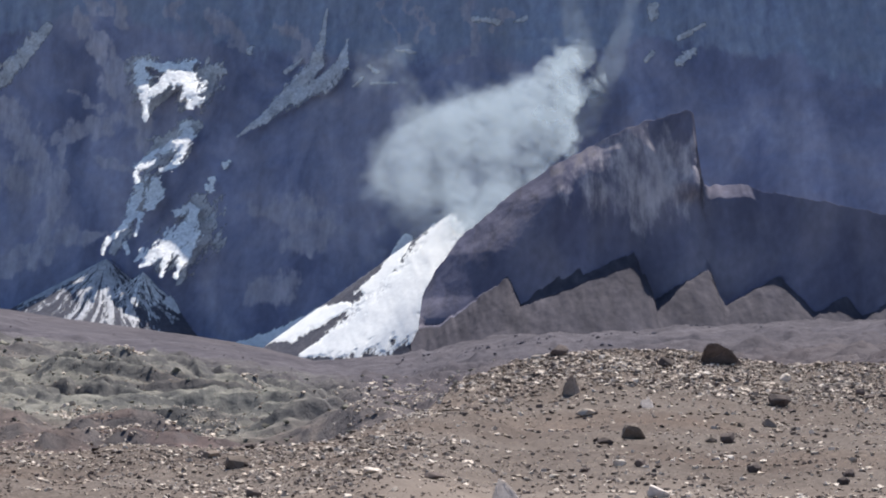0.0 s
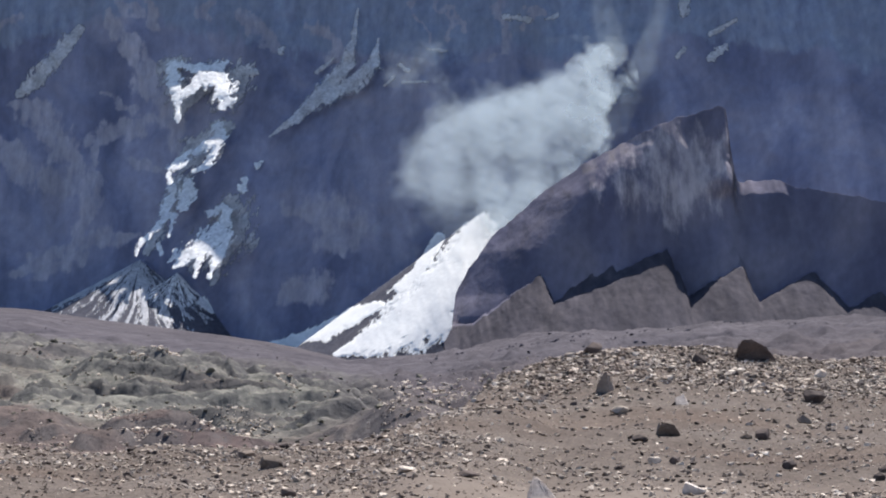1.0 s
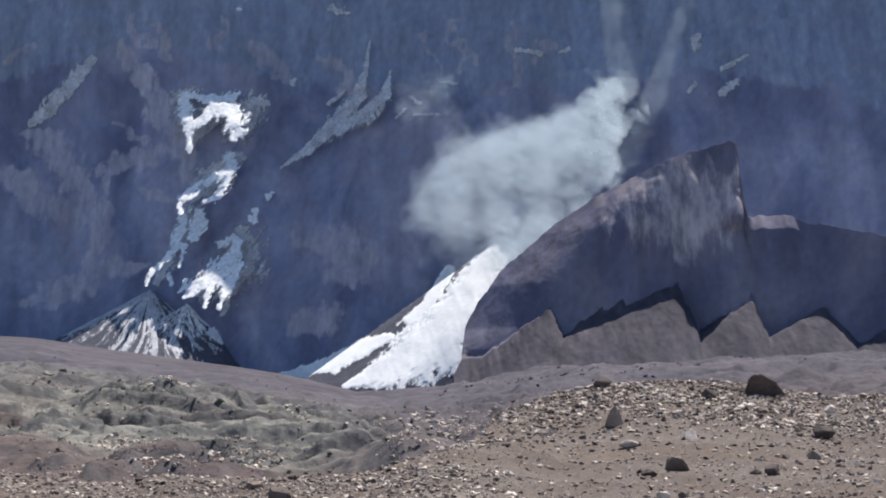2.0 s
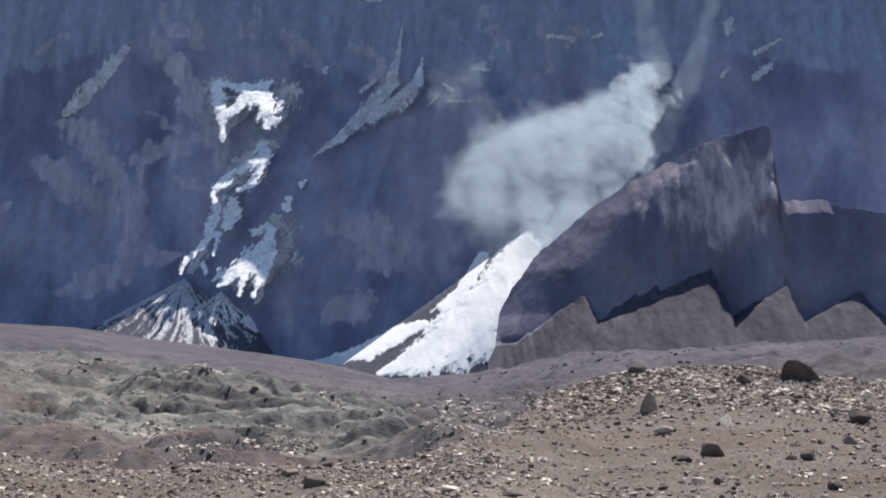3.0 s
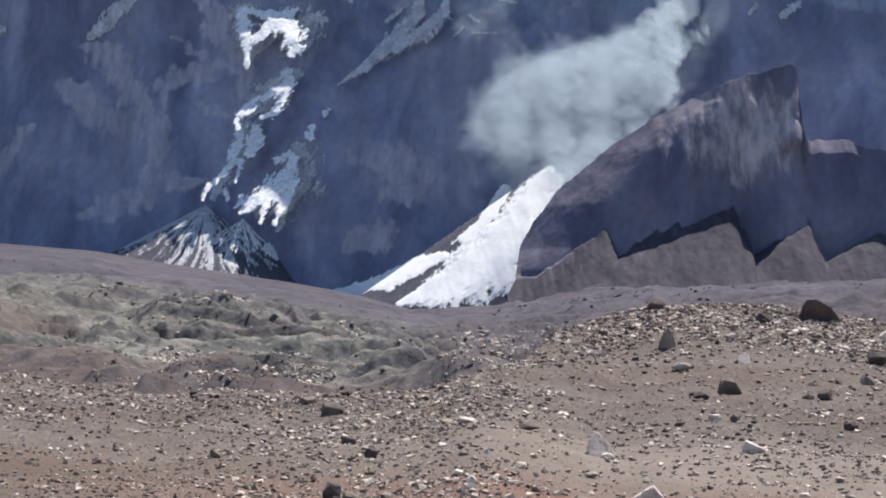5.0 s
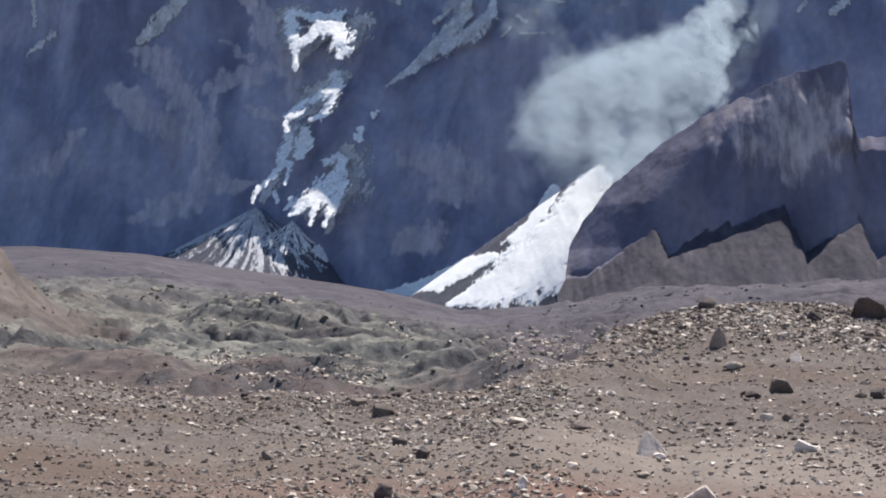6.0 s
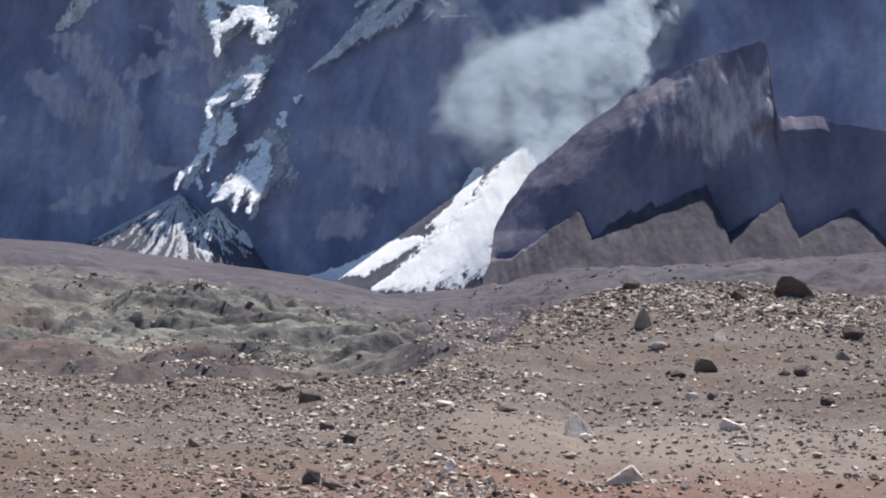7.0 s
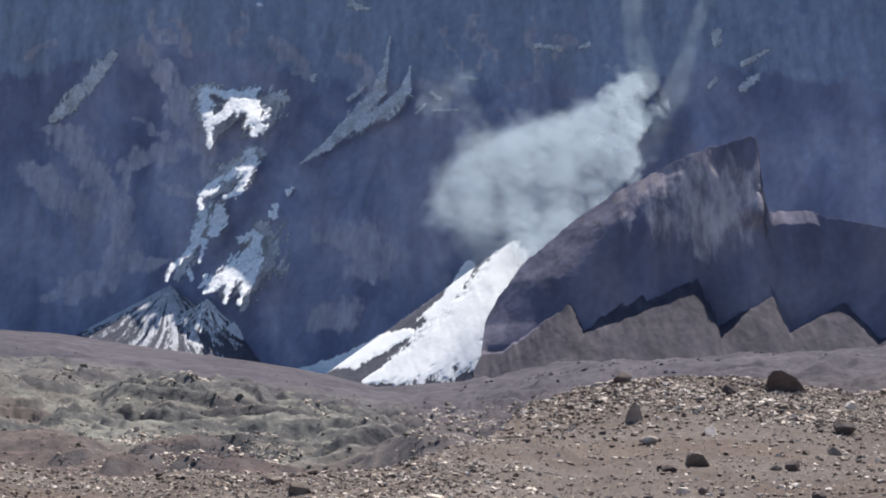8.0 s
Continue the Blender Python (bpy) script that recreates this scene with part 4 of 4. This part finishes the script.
for n, (count, small, large, bare, mat, label) in enumerate([
    (24000, 0.024, 0.16, 0.35, PALE_STONE, "pale angular stones strewn over the moraine"),
    (34000, 0.022, 0.14, 0.0, GREY_STONE, "grey broken stones strewn over the moraine"),
    (3600, 0.035, 0.16, 0.1, DARK_STONE, "dark brown stones among pale rubble"),
]):
    scatter("rubble", *strewn(count, 210 + n, 13.5, 84, small, large, bare), mat, label, seed=n)


def crest_stones(count, seed, small, large):
    """Larger stones heaped on the crest of the mound."""
    r = np.random.default_rng(seed)
    p = r.uniform(35, 306, count)
    d = 75 - np.abs(r.normal(size=count)) * 8 + 1.5
    return p / 1000 * d, d, small * (large / small) ** (r.random(count) ** 1.8) * (0.45 + 0.9 * vnoise(p / 14, d / 4, 207))


for n, (count, mat, label) in enumerate([(4200, PALE_STONE, "pale angular stones heaped on the crest"), (5200, GREY_STONE, "grey angular stones heaped on the crest"), (2400, DARK_STONE, "dark stones heaped on the crest")]):
    scatter("rubble", *crest_stones(count, 218 + n, 0.07, 0.26), mat, label, 0.12, 5 + n)


def heaps(count, seed, centres, small, large):
    """Stones lying in loose heaps about some places of the valley."""
    r = np.random.default_rng(seed)
    x, y, size = [], [], []
    for p, q, broad in centres:
        d = meet(p, q, 100, 1500)
        k = count // len(centres)
        x.append(d * p / 1000 + r.normal(size=k) * broad * d / 1000)
        y.append(d + r.normal(size=k) * broad * d / 250)
        size.append(d / 400 * small * (large / small) ** (r.random(k) ** 2))
    return np.concatenate(x), np.concatenate(y), np.concatenate(size)


def meet(p, q, near=14, far=100):
    """How far ahead a line of sight meets the ground."""
    d = near * (far / near) ** np.linspace(0, 1, 900)
    below = height(p / 1000 * d, d) >= EYE + d * q / 1000
    return float(d[np.argmax(below)]) if below.any() else float(far)


def valley(count, seed, small, large):
    r = np.random.default_rng(seed)
    p, d = r.uniform(-260, 120, count * 3), 110 * 8 ** r.random(count * 3)
    x = d * p / 1000
    ok = np.flatnonzero(r.random(count * 3) < smooth(0.45, 0.7, vnoise(x / 25, d / 60, 231)))[:count]
    return x[ok], d[ok], (d[ok] / 400) * small * (large / small) ** (r.random(len(ok)) ** 2)


PALE_HEAPS = [(30.3, 11.4, 5), (37.7, 9.3, 5), (45.0, 9.9, 5), (52.4, 7.5, 5), (36.2, 4.0, 5), (42.6, 2.2, 5), (25.1, 15.3, 5), (17.0, 3.5, 5), (-81.5, -3.3, 5), (-69.7, -2.5, 5), (-55.0, -7.9, 5), (-134.4, 1.3, 5), (-116.8, -10.5, 5), (-105.0, -7.6, 5), (-130.5, 1.2, 5), (-104.0, -5.8, 7), (-71.7, 0.0, 8), (34.1, 0.0, 8), (51.8, 14.7, 8), (25.3, 11.8, 8), (-116.0, 29.4, 4), (-156.8, -14.6, 8), (-65.8, -6.4, 10), (-54.1, -9.4, 8), (-101.3, 33.5, 4), (-92.3, 0.0, 8), (45.9, 11.8, 12), (38.5, 7.4, 6), (13.5, 11.8, 6), (-118.8, 1.5, 5), (-38.0, 19.1, 4)]
scatter("rubble", *heaps(3000, 240, PALE_HEAPS, 0.3, 1.6), PALE_STONE, "heaps of pale boulders in the valley", seed=11)
def broken(count, seed, small, large):
    """Blocks all over the hummocks of the valley."""
    r = np.random.default_rng(seed)
    p, d = r.uniform(-262, 130, count), 120 * 9 ** r.random(count)
    x = d * p / 1000
    return x, d, (d / 400) * small * (large / small) ** (r.random(count) ** 2.5) * (0.5 + vnoise(x / 12, d / 30, 233))


scatter("rubble", *broken(7000, 243, 0.2, 1.5), OLIVE, "olive grey blocks covering the debris hummocks", seed=14)
def foot_blocks(count, seed):
    """Blocks on the long slope up to the foot of the mountain."""
    r = np.random.default_rng(seed)
    p, d = r.uniform(-262, 306, count), 850 * 2.3 ** r.random(count)
    x = d * p / 1000
    return x, d, (0.4 + 1.6 * r.random(count) ** 4) * (0.2 + smooth(0.4, 0.8, vnoise(x / 40, d / 90, 235)))


scatter("rubble", *foot_blocks(1800, 244), VIOLET, "violet grey blocks on the slope below the mountain", seed=15)
def spur_blocks(count, seed):
    """Blocks gathered where the scree of the spur runs out."""
    r = np.random.default_rng(seed)
    p, d = r.uniform(30, 306, count), 1250 + 620 * r.random(count)
    x = d * p / 1000
    return x, d, (0.5 + 3.0 * r.random(count) ** 4) * (0.15 + smooth(0.45, 0.75, vnoise(x / 60, d / 40, 237)))


scatter("rubble", *spur_blocks(1800, 247), FAN_SCREE, "violet grey blocks where the scree runs out", seed=17)
scatter("rubble", *valley(9000, 241, 0.16, 0.9), GREY_STONE, "grey boulders over the debris hummocks", seed=12)
scatter("rubble", *valley(2600, 246, 0.2, 0.9), PALE_STONE, "pale boulders over the debris hummocks", seed=16)
scatter("rubble", *valley(900, 242, 0.2, 0.8), DARK_STONE, "dark boulders over the debris hummocks", seed=13)


def stone_mesh(name, seed, squash, mat, points=22):
    bm = hull(points, seed, squash)
    bmesh.ops.bevel(bm, geom=list(bm.edges), offset=0.018, segments=1, affect="EDGES")
    me = bpy.data.meshes.new(name)
    bm.to_mesh(me)
    bm.free()
    me.materials.append(mat)
    return me


def boulder(name, p, q, broad, tall, seed, mat, label, turn=0.0, tip=0.0, points=20, group=""):
    """A stone where a line of sight to its foot meets the ground; broad and tall in thousandths of its distance."""
    d = meet(p, q)
    size = broad * d / 1000
    ob = new(name, stone_mesh(name, seed, (1, 0.8, 1.12 * tall / broad), mat, points))
    x, y = p / 1000 * d, d + 0.3 * size
    ob.matrix_world = pose(x, y, float(height(x, y)) + 0.30 * tall * d / 1000, 0, tip, turn) @ Matrix.Scale(size, 4)
    return tagged(ob, label, "rock", group)


def shaped(name, p, q, broad, corners, mat, label, turn=0.0, seed=0):
    """A stone cut to the form of a few corners (across, away, up; the stone is about 1 across), its faces broken a little."""
    r = np.random.default_rng(700 + seed)
    bm = bmesh.new()
    for c in corners:
        bm.verts.new(c)
    bmesh.ops.convex_hull(bm, input=bm.verts)
    bmesh.ops.bevel(bm, geom=list(bm.edges), offset=0.03, segments=1, affect="EDGES")
    bmesh.ops.subdivide_edges(bm, edges=list(bm.edges), cuts=2, use_grid_fill=True)
    bmesh.ops.recalc_face_normals(bm, faces=bm.faces)
    for v in bm.verts:
        v.co += Vector(r.normal(size=3)) * 0.009
    me = bpy.data.meshes.new(name)
    bm.to_mesh(me)
    bm.free()
    me.materials.append(mat)
    d = meet(p, q)
    size = broad * d / 1000
    x, y = p / 1000 * d, d + 0.25 * size
    ob = new(name, me)
    ob.matrix_world = pose(x, y, float(height(x, y)) - 0.05 * size, 0, 0, turn) @ Matrix.Scale(size, 4)
    return tagged(ob, label, "rock")


shaped("boulder", 207.8, 21.8, 21, [(-0.5, 0, 0.05), (-0.46, -0.1, 0.26), (-0.34, -0.25, 0.54), (-0.1, -0.24, 0.58), (0.24, -0.2, 0.40), (0.5, 0, 0.08), (0.4, 0.05, -0.1), (-0.4, 0.08, -0.1), (-0.3, 0.3, 0.52), (0.2, 0.3, 0.36), (0.4, 0.3, -0.1), (-0.4, 0.3, -0.1)], DARK_STONE, "large dark brown boulder on the moraine crest", -15, 1)
shaped("rock", 127.6, 6.8, 12, [(-0.5, -0.05, -0.1), (0.1, -0.3, -0.1), (-0.02, -0.3, 1.0), (0.5, 0.15, 0.0), (0.12, 0.4, -0.1), (-0.4, 0.3, -0.1), (-0.36, -0.12, 0.4), (0.05, 0.1, 0.9)], GREY_STONE, "pointed grey rock with one pale sunlit side", 0, 2)
shaped("rock", 167.0, -0.3, 7, [(-0.5, -0.3, 0), (0.5, -0.25, 0), (0.5, 0.3, 0), (-0.5, 0.3, 0), (-0.4, 0.2, 0.6), (0.2, 0.25, 0.75), (0.45, 0.2, 0.5), (-0.3, 0.35, 0.6)], PALE_ROCK, "pale blocky rock on the mound", 0, 3)
shaped("rock", 159.5, -16.4, 13, [(-0.5, 0.05, -0.05), (0.5, 0.0, -0.05), (0.5, 0.3, -0.05), (-0.5, 0.3, -0.05), (-0.34, -0.28, 0.46), (-0.2, -0.3, 0.58), (0.22, -0.28, 0.5), (0.3, -0.25, 0.25), (0.48, -0.15, 0.1), (0.2, 0.3, 0.66), (-0.3, 0.3, 0.6)], GREY_STONE, "dark rock with a pale flat top", 0, 4)
boulder("rock", 144.8, -19.6, 9, 5, 15, DARK_STONE, "low dark brown rock on bare soil", 0)
boulder("rock", 134.6, -4.7, 11, 4.5, 16, PALE_STONE, "flat pale rock on the slope", 0)
boulder("rock", 209.4, -19.3, 8, 7, 17, DARK_STONE, "dark upright rock on the slope", 0)
boulder("rock", 200.0, -18.7, 6, 3.5, 18, GREY_STONE, "small grey rock beside a dark one", 0)
boulder("rock", 223.6, -34.2, 7, 5.5, 19, DARK_STONE, "dark rock on sandy ground", 0)
boulder("rock", 162.6, -30.7, 6, 4.5, 20, DARK_STONE, "small dark rock on sandy ground", 0)
boulder("rock", 152.0, -29.9, 8, 3.5, 21, PALE_STONE, "small pale slab on sandy ground", 0)
shaped("rock", 92.6, -49.4, 15.5, [(-0.5, -0.1, 0.3), (-0.42, -0.35, -0.08), (0.4, -0.35, -0.08), (-0.24, 0.28, 0.95), (0.08, 0.14, 0.72), (0.5, -0.2, 0.16), (-0.1, 0.4, 0.9), (0.5, 0.35, 0.2), (-0.45, 0.35, 0.3), (-0.4, 0.4, -0.08), (0.4, 0.4, -0.08)], PALE_ROCK, "pale upright boulder on the sandy flat", 0, 5)
boulder("rock", 95.6, -50.0, 7, 3.5, 29, PALE_STONE, "small pale stone leaning on a boulder", 0)
shaped("rock", 172.1, -47.1, 13, [(-0.35, -0.15, 0.5), (-0.25, 0.3, 0.56), (0.4, -0.25, 0.2), (0.5, 0.2, 0.22), (-0.5, -0.1, 0.12), (-0.4, -0.05, -0.05), (0.45, -0.15, -0.05), (0.45, 0.3, -0.05), (-0.4, 0.3, -0.05)], PALE_ROCK, "grey green wedge of rock on sand", 0, 6)
shaped("rock", 115.9, -73.9, 23, [(-0.5, -0.1, 0.08), (-0.1, -0.18, -0.05), (0.42, -0.1, -0.05), (0.16, -0.2, 0.46), (0.5, -0.12, 0.1), (0.22, 0.3, 0.5), (-0.3, 0.35, 0.16), (0.5, 0.35, 0.08), (-0.3, 0.3, -0.05), (-0.2, -0.25, 0.26)], PALE_ROCK, "broad pale slab of rock near red soil", 0, 7)
boulder("rock", -47.5, -27.8, 12, 7, 26, GREY_STONE, "grey flat-topped rock on the stony crest", 0)
boulder("rock", -60.5, -22.8, 9, 5, 27, GREY_STONE, "grey rock among crest rubble", 0)
boulder("rock", -27.0, -50.6, 8, 6.5, 22, DARK_STONE, "dark rock on the dirt slope", 0)
boulder("rock", -38.7, -43.0, 8, 5, 23, DARK_STONE, "dark flat rock on the dirt slope", 0)
boulder("rock", 22.9, -31.6, 11, 3.2, 30, PALE_STONE, "long pale slab lying aslant", 0, 14)
boulder("rock", 12.3, -32.2, 8, 3.2, 31, PALE_STONE, "pale slab lying aslant", 0, 14)
boulder("rock", 53.4, -35.1, 15, 4, 32, DARK_STONE, "low brown rock half sunk in soil", 0)
boulder("rock", -107.3, -50.3, 9, 4, 33, GREY_STONE, "slanting grey stone on the dirt slope", 0, 25)
boulder("rock", -169.1, -53.2, 6, 4, 34, PALE_STONE, "small pale stone on the dirt slope", 0)
boulder("rock", -46.8, -70.7, 10, 9, 35, DARK_STONE, "dark leaning rock near the track", 0, 30)
boulder("rock", -35.7, -73.9, 14, 6, 36, GREY_STONE, "grey slab leaning beside a dark rock", 0, 25)
boulder("rock", 110.1, 25.9, 8, 3, 37, PALE_STONE, "flat pale stone on the crest", 0)
boulder("rock", 121.3, 27.1, 10, 7, 38, DARK_STONE, "dark rock on the crest", 0)
boulder("rock", 177.2, 20.6, 8, 7, 39, DARK_STONE, "dark rock among crest rubble", 0)
boulder("rock", 238.5, -1.1, 13, 8, 40, DARK_STONE, "dark angular rock on the mound's flank", 0)
boulder("rock", 231.6, -11.3, 8, 5.5, 41, GREY_STONE, "grey rock with a pale top", 0)
boulder("rock", 241.3, 12.5, 7, 5, 42, PALE_STONE, "white rock near the crest", 0)
boulder("rock", 222.7, -35.0, 7, 5.5, 43, DARK_STONE, "dark rock on the gravel flat", 0)
boulder("rock", 270.6, -41.8, 7, 5, 44, DARK_STONE, "dark rock among gravel", 0)
boulder("rock", 273.7, -38.0, 7, 4.5, 45, DARK_STONE, "brown rock among gravel", 0)
boulder("rock", 280.6, 3.9, 6, 5, 46, DARK_STONE, "dark stone on the far flank", 0)
boulder("rock", 17.9, -59.3, 6, 4, 47, PALE_STONE, "small pale stone beside red soil", 0)
boulder("rock", 25.2, -64.9, 6, 7, 48, PALE_STONE, "upright pale stone beside red soil", 0)

# loose stones, each a thing of its own
LOOSE = [stone_mesh("loose_stone", 60 + k, (1, 0.8, 0.55), (PALE_STONE, PALE_STONE, GREY_STONE, DARK_STONE)[k % 4], 14) for k in range(12)]
lx, ly, ls = strewn(240, 260, 15, 78, 0.13, 0.26)
for k, (x, y, size) in enumerate(zip(lx, ly, ls)):
    ob = new("loose_stone", LOOSE[k % 12])
    ob.matrix_world = pose(x, y, float(height(x, y)) + 0.16 * size, 0, random.uniform(-12, 12), random.uniform(0, 360)) @ Matrix.Scale(size, 4)
    tagged(ob, ("pale angular stone on the moraine", "pale broken stone on the moraine", "grey angular stone on the moraine", "dark brown stone on the moraine")[k % 4], "stone", "loose stones on the moraine")
